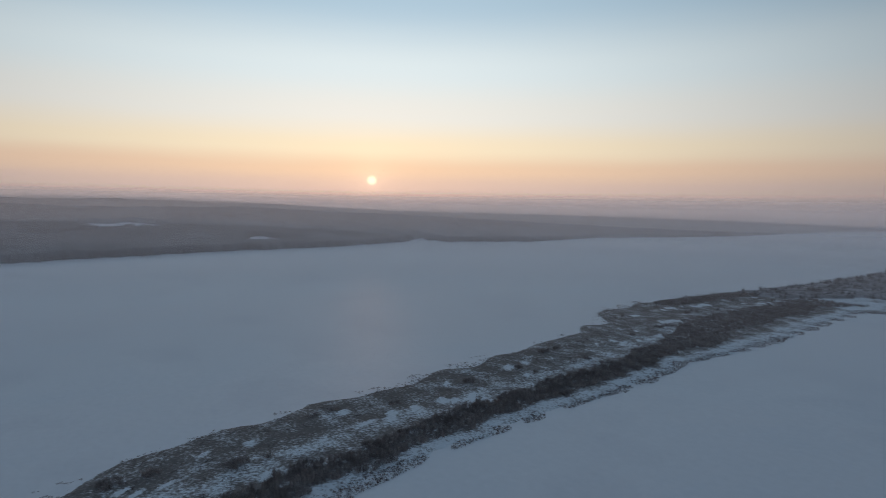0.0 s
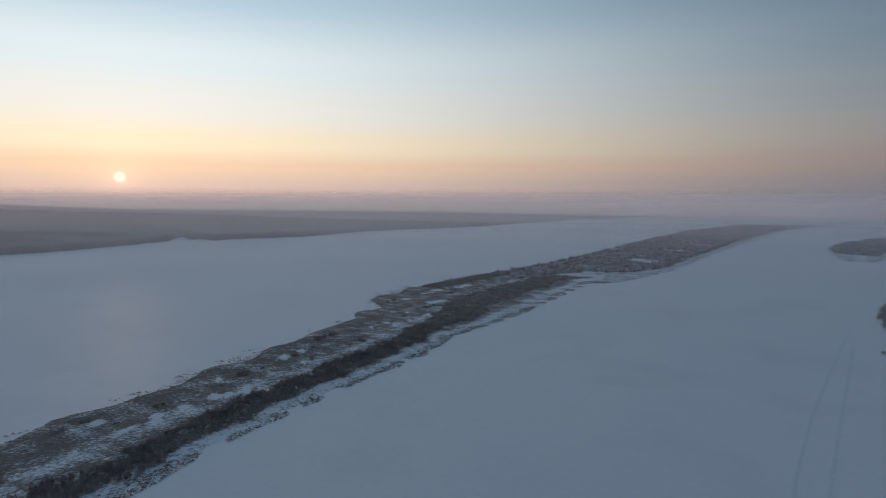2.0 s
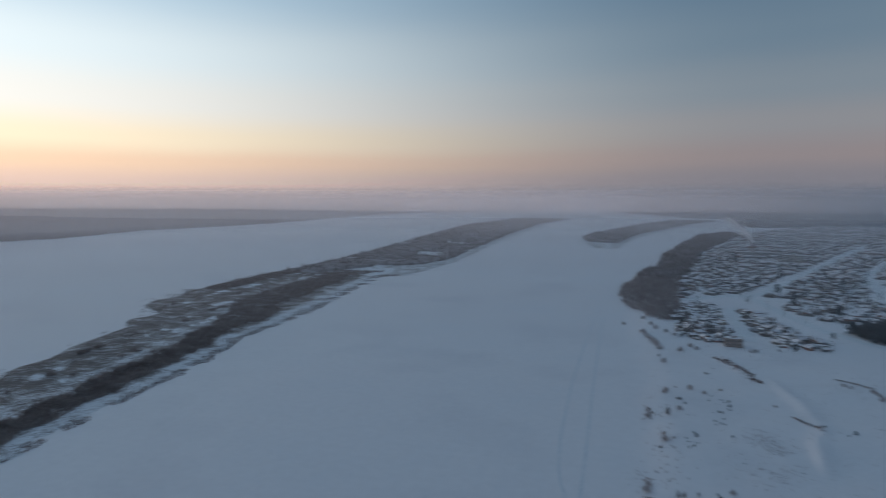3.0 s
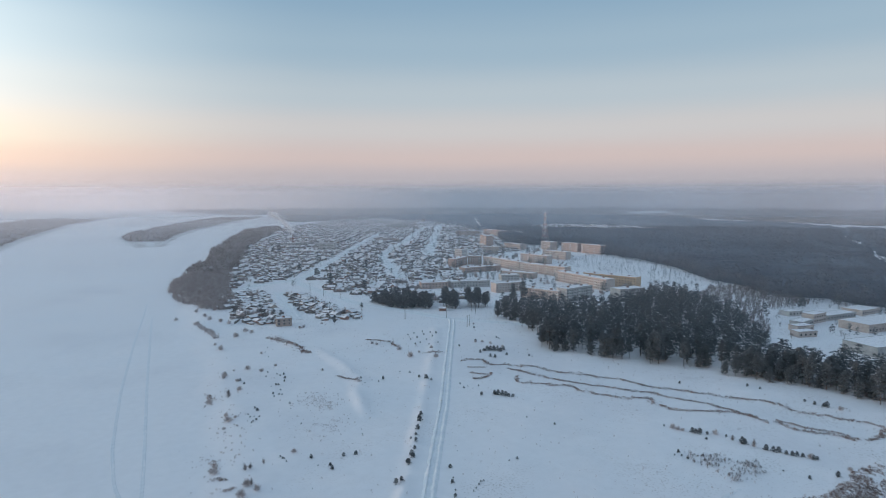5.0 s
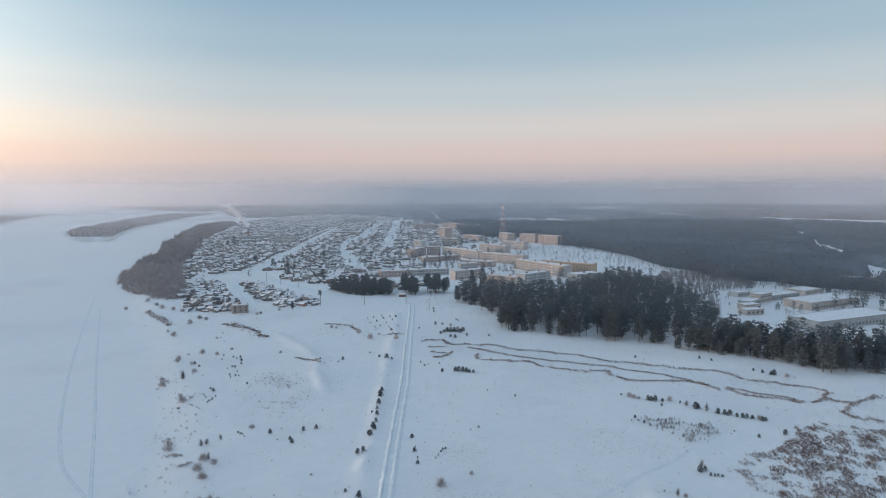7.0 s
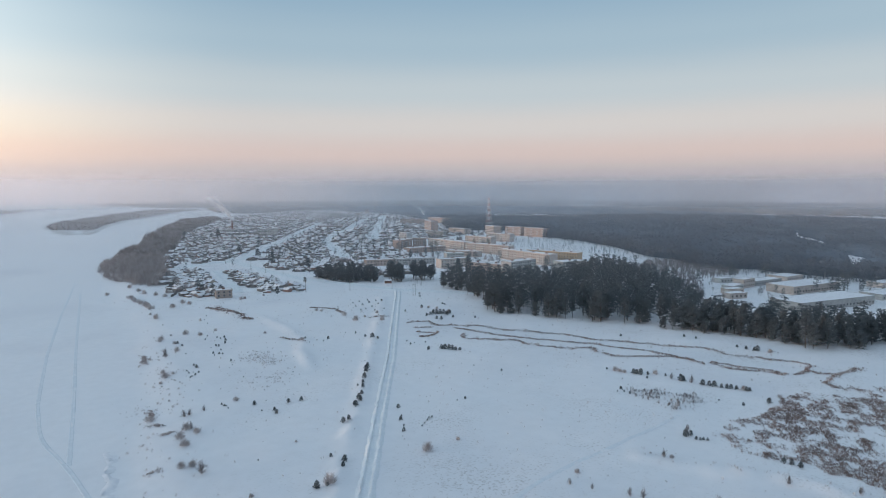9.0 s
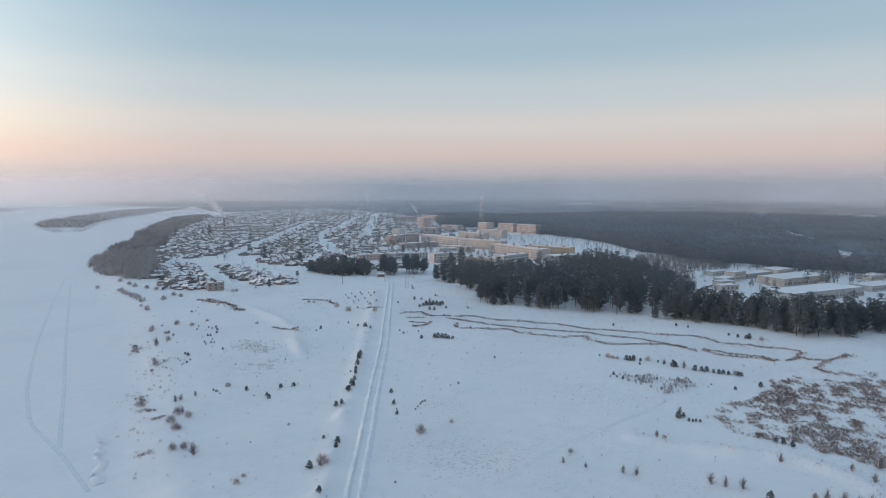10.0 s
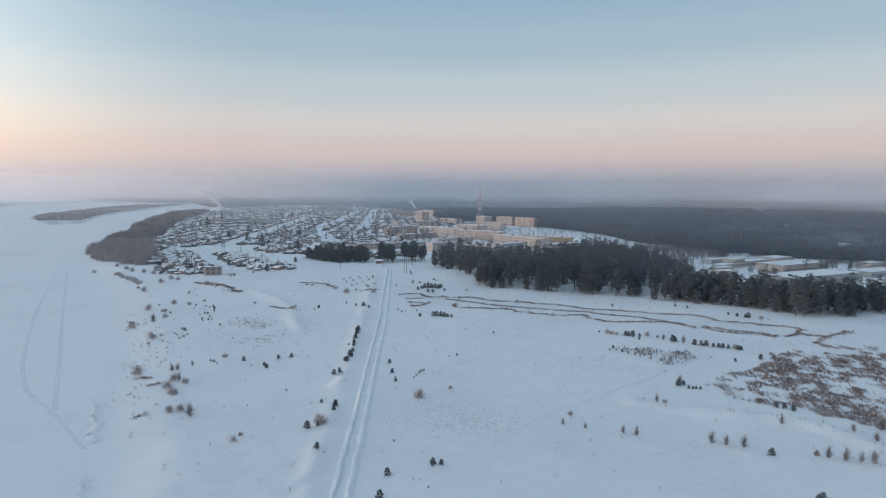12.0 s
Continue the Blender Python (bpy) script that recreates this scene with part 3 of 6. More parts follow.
FAR_SHRUBS = [blades(26, 3.4, 2.0, 0.2, s + 200, lean=0.8, base=0.9) for s in range(4)]
TUSSOCKS = [blades(8, 0.75, 0.9, 0.24, s + 300, base=0.4) for s in range(5)]
REEDS = [blades(10, 1.4, 1.1, 0.13, s + 400, base=0.8, lean=0.8, droop=0.25) for s in range(6)]
PINES = [pine_shape(20 + s, *q) for s, q in enumerate([(15.5, 8.4, 0.08, 44, 3, 16, 0.115), (17.5, 7.6, 0.14, 42, 3, 16, 0.12), (12.5, 8.0, 0.05, 42, 3, 15, 0.115), (16.5, 8.0, 0.20, 38, 3, 16, 0.12), (9.5, 6.8, 0.03, 34, 3, 14, 0.12), (18.5, 7.6, 0.30, 36, 3, 16, 0.125)])]
LOW_PINES = [joined(pine_shape(40 + s, *q)) for s, q in enumerate([(17, 8.2, 0.25, 17, 2, 10, 0.15, False), (19, 7.4, 0.33, 16, 2, 10, 0.155, False), (14.5, 8.2, 0.2, 17, 2, 10, 0.15, False), (20, 7.4, 0.36, 15, 2, 10, 0.155, False)])]
TINY_PINES = [joined(pine_shape(60 + s, *q)) for s, q in enumerate([(14, 7.6, 0.1, 10, 1, 3, 0.26, False), (16, 7.2, 0.12, 10, 1, 3, 0.26, False), (11, 7.6, 0.06, 10, 1, 3, 0.26, False), (17, 6.8, 0.15, 10, 1, 3, 0.26, False)])]


def bushy_tree(seed, height, spread, n, width):
    """Leafless round-headed tree: a trunk and several fans of twigs at different heights."""
    parts = [tube([(0, 0, -0.3), (0.1, 0, height * 0.7)], [0.17, 0.05], 3)]
    g = np.random.default_rng(seed)
    for k in range(6):
        b = blades(n // 6, height * 0.42, spread * 0.62, width, seed + 31 * k, lean=0.9, base=spread * 0.25)
        a, r = k * 1.05 + g.uniform(0, 0.5), spread * g.uniform(0.15, 0.6)
        parts.append((b[0] + np.array([math.cos(a) * r, math.sin(a) * r, height * g.uniform(0.22, 0.55)]), b[1]))
    parts.append(blades(n // 4, height * 0.6, spread * 0.5, width, seed + 7, lean=0.9, base=0.4))
    return joined(parts)


def dome_shrub(seed, height, spread, stems, twigs, width):
    """Rounded leafless shrub: stems fanning from the foot, and a dome filled with short outward twigs."""
    g = np.random.default_rng(seed)
    parts = [blades(stems, height * 0.85, spread * 0.75, width * 1.5, seed + 1, lean=0.6, base=spread * 0.15)]
    v, f = [], []
    for i in range(twigs):
        d = g.normal(size=3)
        d[2] = abs(d[2]) + 0.25
        d /= np.linalg.norm(d)
        r = g.uniform(0.35, 1.0) ** 0.6
        c = d * np.array([spread, spread, height]) * r * 0.82 * g.uniform(0.85, 1.1)
        aim = d + g.normal(size=3) * 0.35 + np.array([0, 0, 0.35])
        aim /= np.linalg.norm(aim)
        side = np.cross(aim, g.normal(size=3))
        side *= width * 0.5 / max(1e-6, np.linalg.norm(side))
        n = height * g.uniform(0.18, 0.42)
        k = len(v)
        v += [c - aim * n * 0.6 - side, c - aim * n * 0.6 + side, c + aim * n]
        f.append((k, k + 1, k + 2))
    parts.append((np.array(v), np.array(f)))
    return joined(parts)


CROWNS_FAR = [dome_shrub(s + 540, 6.6, 2.7, 5, 46, 0.34) for s in range(5)]
CROWNS_BARE = [bushy_tree(s * 13 + 500, 8.0, 3.0, 42, 0.20) for s in range(5)]


# ---------------------------------------------------------------- island growth
def isl(y):
    return np.interp(y, ISL_NEAR_Y, ISL_NEAR_X), np.interp(y, ISL_FAR_Y, ISL_FAR_X)


def isl_u(x, y):
    a, b = isl(y)
    return (a - x) / (a - b)


def marsh_keep(x, y):
    u = isl_u(x, y)
    patch = lumps(x, y, 26, 1) + 0.7 * lumps(x, y, 9, 2)
    lobe = lumps(x, y * 0.6, 16, 4)
    strip = (u > -0.07 - 0.03 * lobe) & (u < 0.05 + 0.025 * lobe) & (lobe + 0.5 * lumps(x, y, 34, 5) > -0.25) & (patch > -0.8)
    snow_band = (u >= 0.06) & (u < 0.10)
    body = (u >= 0.12) & (u < 1.0) & (patch > np.where(u < 0.55, np.random.default_rng(4).uniform(-1.1, 0.5, np.shape(x)), -0.8))
    fringe = (u >= 1.0) & (u < 1.1) & (patch > 0.45)
    pool = np.hypot((y - 800) / 45, (x + 272) / 16) < 1
    bare = (lumps(x, y, 26, 5) + 0.5 * lumps(x, y, 8, 3) > 0.8) & (u > 0.28) & (u < 0.8)
    return ~pool & ~bare & (strip | (snow_band & (patch > 0.9)) | body | fringe)


tx, ty = spread_points(60000, -440, -170, -50, 760, marsh_keep, 21)
v, f = scatter(TUSSOCKS, rows(tx, ty, np.full(len(tx), 0.3), 0.5, 1.25, 22))
mesh_object("marsh_grass", v, f, M_REED, label="brown dry marsh grass tussocks on the river island", category="grass", kind="stuff")


g = np.random.default_rng(26)
sy, su = g.uniform(-50, 770, 30000), g.uniform(-0.12, 0.09, 30000)
sa, sb = isl(sy)
sx = sa + (sb - sa) * su
on = marsh_keep(sx, sy) & (g.uniform(size=len(sx)) < 0.62)
v, f = scatter(TUSSOCKS, rows(sx[on], sy[on], np.full(on.sum(), 0.12), 0.4, 0.95, 27))
mesh_object("shore_reeds", v, f, M_REED, label="broken lobes of dry reeds along the island shore", category="reeds", kind="stuff")


def thicket_keep(x, y):
    u = isl_u(x, y)
    mid = np.interp(y, [-50, 60, 135, 200, 260, 340, 480, 560, 700, 780], [0.22, 0.20, 0.20, 0.20, 0.22, 0.22, 0.28, 0.36, 0.32, 0.4])
    wide = np.interp(y, [-50, 120, 330, 420, 480, 590, 700, 800], [0.25, 0.25, 0.24, 0.24, 0.30, 0.32, 0.30, 0.3])
    clump = lumps(x, y, 30, 3) * 0.045 + lumps(x, y, 9, 2) * 0.02
    line = (np.abs(u - mid) < wide * 0.5 + clump) & (lumps(x, y, 40, 4) > -1.25)
    dots = (u > 0.36) & (u < 0.9) & (lumps(x, y, 22, 5) > 0.86)
    back = (u > 0.80) & (u < 0.97) & (y > 600)
    return line | dots | back


g = np.random.default_rng(23)
yy0, off = g.uniform(-50, 800, 60000), g.uniform(0, 1, 60000)
a0, b0 = isl(yy0)
tx, ty = a0 + (b0 - a0) * off, yy0
on = thicket_keep(tx, ty) & (g.uniform(size=len(tx)) < 0.38)
tx, ty = tx[on], ty[on]
v, f = scatter(FAR_SHRUBS, rows(tx, ty, np.full(len(tx), 0.3), 0.55, 1.35, 24))
mesh_object("willow_thicket", v, f, M_WILLOW, label="dark leafless willow thicket along the river island", category="shrubs", kind="stuff")


def island_wood_keep(x, y):
    u = isl_u(x, y)
    glade = lumps(x, y, 90, 3) + 0.5 * lumps(x, y, 30, 4) + 0.5 * np.clip(1 - np.abs(isl_u(x, y) - 0.35) / 0.3, 0, 1)
    return (y > 770) & (u > np.interp(y, [770, 840, 900, 1000], [0.62, 0.45, 0.12, 0.04])) & (u < 0.98) & (glade < 0.85)


def wood_sheet(name, keep, x0, x1, y0, y1, step, top, material, label, edge_n, seed, size=(0.8, 1.35)):
    """A wood seen from afar: its closed inner canopy, and single leafless trees through and around it."""
    g = np.random.default_rng(seed)
    xs, ys = np.arange(x0, x1, step), np.arange(y0, y1, step)
    X, Y = np.meshgrid(xs, ys, indexing="ij")
    X, Y = X + g.uniform(-0.35, 0.35, X.shape) * step, Y + g.uniform(-0.35, 0.35, X.shape) * step
    on = keep(X, Y)
    deep = on.copy()
    for ax in (0, 1):
        for s in (-1, 1):
            deep &= np.roll(on, s, ax)
    Z = ground_z(X, Y) + np.where(deep, top * (0.45 + 0.12 * lumps(X, Y, 40, 1)) + g.uniform(-1, 1, X.shape) * top * 0.18, -1.5)
    fc = grid_faces(len(xs), len(ys))
    fc = fc[deep.ravel()[fc].any(axis=1)]
    used, inv = np.unique(fc, return_inverse=True)
    canopy_ob = mesh_object(name, np.stack([X.ravel(), Y.ravel(), Z.ravel()], 1)[used], inv.reshape(fc.shape), material, smooth=False, label=label, category="woods", kind="stuff")
    tx, ty = spread_points(edge_n, x0, x1, y0, y1, keep, seed + 1)
    v, f = scatter(CROWNS_FAR, rows(tx, ty, ground_z(tx, ty), *size, seed + 2))
    mesh_object("trees", v, f, material, parent=canopy_ob)
    return canopy_ob


wood_sheet("island_wood", island_wood_keep, -450, -60, 770, 3000, 7, 7.0, M_ALDER, "bare grey alder and willow wood on the river island", 10000, 125)


def small_island_keep(x, y):
    a = np.interp(y, SMALL_Y, [72, 78, 92, 125, 160, 225, 300, 420, 600])
    b = np.interp(y, SMALL_Y, [30, 24, 10, -4, 10, 60, 120, 220, 380])
    u = (a - x) / (a - b)
    return (u > 0.08) & (u < 0.97) & (y > 1400 + 60 * u)


wood_sheet("island_wood", small_island_keep, -20, 620, 1380, 2880, 8, 7.0, M_ALDER, "bare grey wood on the small river island", 4500, 127)

# ---------------------------------------------------------------- roads and tracks
def ribbon(name, line, profile, material, label, category, step=4.0, rough=0.06):
    """A strip laid along a polyline, its cross-section given as (offset, height) pairs over the ground."""
    pts = along(line, step) + [(*line[-1], math.atan2(line[-1][1] - line[-2][1], line[-1][0] - line[-2][0]))]
    g = np.random.default_rng(3)
    xs, ys = np.array([p[0] for p in pts]), np.array([p[1] for p in pts])
    k = np.ones(5) / 5
    if len(pts) > 8:
        xs[2:-2], ys[2:-2] = np.convolve(xs, k, "valid"), np.convolve(ys, k, "valid")
    hx, hy = np.gradient(xs), np.gradient(ys)
    n = np.hypot(hx, hy)
    hx, hy = hx / n, hy / n
    off = np.array([p[0] for p in profile])
    up = np.array([p[1] for p in profile])
    wob = g.normal(size=(len(pts), len(off))) * rough
    X = xs[:, None] - hy[:, None] * (off[None] + wob * 3)
    Y = ys[:, None] + hx[:, None] * (off[None] + wob * 3)
    base = np.max(ground_z(X, Y), axis=1, keepdims=True)
    Z = np.where(np.abs(up)[None] < 0.001, ground_z(X, Y) - 0.15, base + up[None] + wob)
    v = np.stack([X.ravel(), Y.ravel(), Z.ravel()], 1)
    return mesh_object(name, v, grid_faces(len(pts), len(off)), material, smooth=True, label=label, category=category, kind="structure")


BERM = [(-2.9, 0.0), (-2.1, 0.2), (-1.55, 0.44), (-1.25, 0.42), (-1.0, 0.1), (-0.6, 0.05), (-0.2, 0.08), (0.2, 0.08), (0.6, 0.05), (0.95, 0.1), (1.15, 0.38), (1.4, 0.4), (1.9, 0.18), (2.7, 0.0)]
TOWN_BERM = [(o * 2.2, h * 0.7) for o, h in BERM]
road = ribbon("road", ROAD, BERM, M_ROAD, "straight snow-covered road with ploughed snow banks", "road", 2.0)
main_road = ribbon("road", MAIN_ROAD, TOWN_BERM, M_ROAD, "snow-covered town road with wheel ruts", "road", 4.0)
for line in STREETS[1:]:
    ribbon("road", line, TOWN_BERM, M_ROAD, "snow-covered street between house rows", "road", 6.0)
TRACK = [(-0.9, 0.0), (-0.6, 0.05), (-0.35, 0.02), (0.35, 0.02), (0.6, 0.05), (0.9, 0.0)]
M_TRACK = surface("trodden_track_snow", [(0.78, 0.79, 0.82), (0.84, 0.85, 0.87)], 0.5, rough=0.8, bump=0.05)
for line in ([(11, 157), (6, 187), (-1, 216), (-2, 254), (1, 331), (8, 430), (14, 501), (22, 598)], [(6, 190), (9, 247), (13, 339), (23, 532)], [(93, 105), (117, 111), (146, 114), (180, 119)]):
    ribbon("snow_track", line, TRACK, M_TRACK, "faint vehicle track pressed into the snow", "track", 4.0, 0.02)

LEDGE = [(-1.4, 0.0), (-0.3, 0.10), (0.1, 0.16), (1.2, 0.08), (3.2, 0.0)]
for line in ([(15, 194), (16, 186), (14, 179), (15, 172), (12, 166), (13, 160)], [(9, 142), (10, 137), (8, 131), (9, 125), (7, 118)]):
    ribbon("snow_drift", line, LEDGE, M_SNOW, "jagged wind-cut snow drift on the snowfield", "snow drift", 1.2, 0.11)

# ---------------------------------------------------------------- reeds along the creek and in the marsh
REED_LINES = [([(178, 298), (188, 293), (187, 281), (196, 280), (206, 267), (214, 252), (224, 240), (232, 226), (237, 211), (244, 202), (249, 193), (258, 179), (265, 172), (268, 164), (267, 153), (274, 144), (279, 133), (279, 126)], 1.1),
              ([(191, 273), (197, 255), (203, 238), (213, 224), (220, 214), (228, 203), (231, 192), (239, 178), (241, 164), (243, 158)], 0.8),
              ([(183, 246), (192, 238), (202, 230), (200, 221), (205, 211), (211, 203), (222, 198), (217, 189), (218, 182), (230, 171), (238, 168), (243, 157)], 1.1),
              ([(172, 282), (179, 278)], 0.7),
              ([(169, 274), (174, 267)], 0.8),
              ([(163, 264), (169, 262), (178, 268)], 0.7),
              ([(175, 296), (178, 297)], 1.3),
              ([(246, 150), (245, 142), (252, 133), (254, 123)], 1.1),
              ([(248, 151), (251, 141), (255, 133), (256, 124)], 0.6),
              ([(241, 155), (241, 150)], 1.1),
              ([(258, 122), (266, 121), (279, 124)], 1.3),
              ([(270, 122), (267, 116), (270, 111), (281, 111), (287, 111), (289, 109)], 1.5),
              ([(268, 111), (257, 109), (253, 103), (258, 99), (257, 95)], 1.9),
              ([(261, 94), (267, 92)], 1.6),
              ([(187, 256), (182, 247)], 1.0)]
FIELD_REEDS = [([(93, 405), (97, 387), (101, 356)], 2.6), ([(37, 304), (39, 293)], 1.6), ([(31, 224), (31, 216)], 1.4), ([(29, 208), (33, 205)], 1.0), ([(30, 198), (34, 199)], 0.8), ([(24, 171), (27, 172)], 0.7), ([(103, 301), (111, 285)], 1.2), ([(146, 372), (157, 358), (157, 344)], 1.0), ([(166, 325), (176, 320)], 1.2)]
for i, (line, wide) in enumerate(REED_LINES + FIELD_REEDS):
    g = np.random.default_rng(60 + i)
    pts = np.array([p[:2] for p in along(line, 0.17)])
    pts = pts + g.normal(size=pts.shape) * wide * np.clip(0.6 + 0.5 * lumps(pts[:, :1], pts[:, 1:], 9, 1), 0.2, 1.3) + 1.2 * np.stack([lumps(pts[:, 0], pts[:, 1], 11, 2), lumps(pts[:, 0], pts[:, 1], 13, 3)], 1)
    keep = lumps(pts[:, 0], pts[:, 1], 14, 4) + 0.5 * lumps(pts[:, 0], pts[:, 1], 4, 5) > -0.95
    pts = pts[keep]
    v, f = scatter(REEDS, rows(pts[:, 0], pts[:, 1], ground_z(pts[:, 0], pts[:, 1]), 0.35, 1.05, 70 + i))
    mesh_object("reed_band", v, f, M_REED, label="narrow band of brown dry reeds beside the frozen creek", category="reeds", kind="stuff")


def reed_marsh_keep(x, y):
    # long tufts that run across the slope, with snow between them
    a, b = (x * 0.83 + y * 0.55) / 2.6, (y * 0.83 - x * 0.55)
    p = 0.9 * lumps(a, b, 7, 1) + 0.7 * lumps(a, b, 2.6, 2)
    return inside(x + 2.5 * lumps(x, y, 9, 3), y + 2.5 * lumps(x, y, 10, 4), MARSH) & (p > np.random.default_rng(1).uniform(-0.5, 0.5, x.shape))


tx, ty = spread_points(54000, 165, 305, 40, 112, reed_marsh_keep, 31)
v, f = scatter(REEDS, rows(tx, ty, ground_z(tx, ty), 0.3, 0.8, 32))
mesh_object("reed_marsh", v, f, M_REED, label="wide patch of rusty brown dry reeds in snow", category="reeds", kind="stuff")

# ---------------------------------------------------------------- single shrubs and young pines on the snowfield
def thing(name, x, y, size, turn, parts, label, category, group, z=None):
    """An Empty at the base that parents shared part meshes."""
    ob = new(name)
    ob.empty_display_size = 0.3
    ob.location = (x, y, (float(ground_z(x, y)) if z is None else z) - 0.05)
    ob.rotation_euler = (0, 0, turn)
    ob.scale = (size, size, size)
    for pname, mesh in parts:
        p = new(pname, mesh)
        p.parent = ob
    return tagged(ob, label, category, group)


def mesh_of(name, shape, material):
    me = bpy.data.meshes.new(name)
    me.from_pydata([tuple(map(float, q)) for q in shape[0]], [], [tuple(map(int, q)) for q in shape[1]])
    me.materials.append(material)
    return me


SHRUB_PARTS, FROST_PARTS = [], []
for s in range(5):
    stems = mesh_of("stem", blades(9, 1.9, 1.0, 0.07, s + 700, base=0.2), M_TWIG)
    SHRUB_PARTS.append([("stem", stems), ("branching", mesh_of("branching", dome_shrub(s + 710, 2.4, 1.6, 10, 190, 0.085), M_TWIG))])
    FROST_PARTS.append([("stem", stems), ("branching", mesh_of("branching", joined([blades(26, 3.6, 0.8, 0.05, s + 730, lean=0.8, base=0.15), dome_shrub(s + 740, 3.4, 1.0, 6, 90, 0.075)]), M_TWIG_FROST))])


def young_pine(seed):
    g = np.random.default_rng(seed)
    crown = []
    for i in range(30):
        t = 0.03 + 0.95 * (i / 30) ** 0.9
        r = 1.35 * (1 - t) ** 0.5 * g.uniform(0.4, 1.3) + 0.05
        a = i * 2.4
        crown.append(spray(g, np.array([math.cos(a) * r * 0.75, math.sin(a) * r * 0.75, 2.6 * t]), 0.62 * (1.15 - 0.5 * t), 6, 0.9))
    return [("trunk", mesh_of("trunk", tube([(0, 0, -0.2), (0, 0, 1.2), (0, 0, 2.2)], [0.08, 0.05, 0.02], 5), M_BARK)), ("crown", mesh_of("crown", joined(crown), M_PINE))]


YOUNG = [young_pine(800 + s) for s in range(4)]
# (x, y, height) of each plant
PINES_YOUNG_A = [(62.7, 207.9, 1.7), (63.2, 200.8, 0.6), (67.1, 198.9, 1.4), (66.9, 196.1, 1.6), (73.8, 204.2, 1.7), (78.4, 203.6, 1.7), (82.2, 174.9, 1.9), (84.1, 174.9, 1.7), (112.9, 221.1, 2.9), (108.2, 213.0, 2.3), (104.8, 207.5, 1.4), (101.8, 201.3, 1.8), (99.0, 196.3, 1.7), (95.5, 191.3, 2.3), (91.9, 185.9, 2.0), (91.7, 186.8, 1.6), (101.8, 205.8, 1.1), (95.0, 189.2, 1.9), (116.1, 226.6, 2.0), (122.6, 285.7, 1.8), (118.6, 282.0, 0.9), (111.8, 289.8, 1.2), (111.3, 282.3, 0.6), (135.8, 293.8, 0.6), (139.7, 289.4, 1.2), (140.2, 278.8, 1.5), (141.5, 273.0, 2.6), (143.1, 270.3, 1.5), (53.0, 214.4, 0.9), (53.5, 212.5, 0.9)]
PINES_YOUNG_B = [(54.0, 212.2, 0.6), (54.0, 209.2, 0.6), (54.6, 271.4, 1.1), (55.0, 267.7, 1.6), (54.3, 259.5, 0.8), (52.4, 256.6, 1.0), (50.9, 255.5, 0.8), (50.6, 260.9, 0.8), (50.4, 264.3, 0.8), (50.0, 254.1, 0.8), (52.3, 260.8, 0.5), (79.5, 370.6, 0.7), (83.0, 381.5, 0.7), (71.8, 326.5, 1.0), (78.8, 358.6, 0.7), (69.2, 318.4, 0.9), (75.5, 320.7, 0.9), (76.3, 316.9, 0.9), (78.6, 318.6, 1.3), (77.5, 311.3, 1.5), (76.0, 306.1, 1.2), (70.8, 302.1, 1.2), (71.9, 301.3, 1.2), (70.8, 292.1, 0.9), (67.9, 299.7, 0.6), (66.4, 288.2, 1.1), (65.8, 283.4, 0.8), (68.5, 285.5, 1.1), (69.8, 284.6, 0.8), (69.9, 269.4, 1.1)]
PINES_YOUNG_C = [(68.8, 263.1, 0.5), (55.5, 294.2, 0.6), (56.8, 311.4, 1.2), (55.9, 318.0, 1.5), (87.7, 239.2, 0.7), (87.3, 221.2, 0.5), (68.2, 242.9, 0.7), (56.7, 185.1, 0.4), (50.8, 162.3, 0.5), (103.5, 176.6, 1.6), (98.8, 166.4, 1.5), (100.7, 169.2, 0.6), (97.3, 161.5, 0.7), (95.3, 157.9, 1.3), (102.2, 158.2, 0.6), (104.0, 159.6, 0.6), (106.1, 161.4, 0.8), (107.5, 162.6, 0.8), (108.6, 162.5, 0.8), (124.9, 171.5, 0.6), (128.4, 171.5, 1.0), (101.7, 154.2, 0.4), (112.3, 187.3, 0.4), (154.9, 239.7, 1.9), (160.7, 252.2, 0.9), (152.6, 253.0, 1.1), (155.5, 254.1, 0.6), (154.2, 259.6, 0.9), (160.7, 237.2, 2.5), (162.1, 236.3, 2.7)]
PINES_YOUNG_D = [(163.7, 235.2, 2.5), (164.4, 233.3, 2.5), (165.0, 231.4, 1.9), (166.6, 230.4, 1.6), (156.0, 204.3, 0.7), (161.3, 191.8, 1.0), (195.6, 308.0, 2.1), (199.3, 310.1, 2.1), (202.1, 310.6, 3.2), (203.8, 309.5, 3.2), (205.5, 308.3, 3.2), (207.3, 307.1, 3.2), (207.9, 304.3, 2.8), (211.6, 306.6, 2.5), (195.7, 296.7, 2.0), (197.0, 293.7, 2.3), (206.9, 295.9, 1.7), (207.8, 334.4, 2.2), (225.4, 336.3, 1.5), (225.4, 333.5, 1.1), (228.2, 370.6, 1.6), (192.6, 329.2, 1.4), (216.8, 287.0, 1.4), (68.8, 153.2, 1.2), (70.8, 148.0, 2.0), (69.0, 145.0, 1.5), (58.5, 137.6, 2.2), (61.1, 137.0, 1.1), (55.1, 123.0, 1.6), (55.9, 120.8, 0.4)]
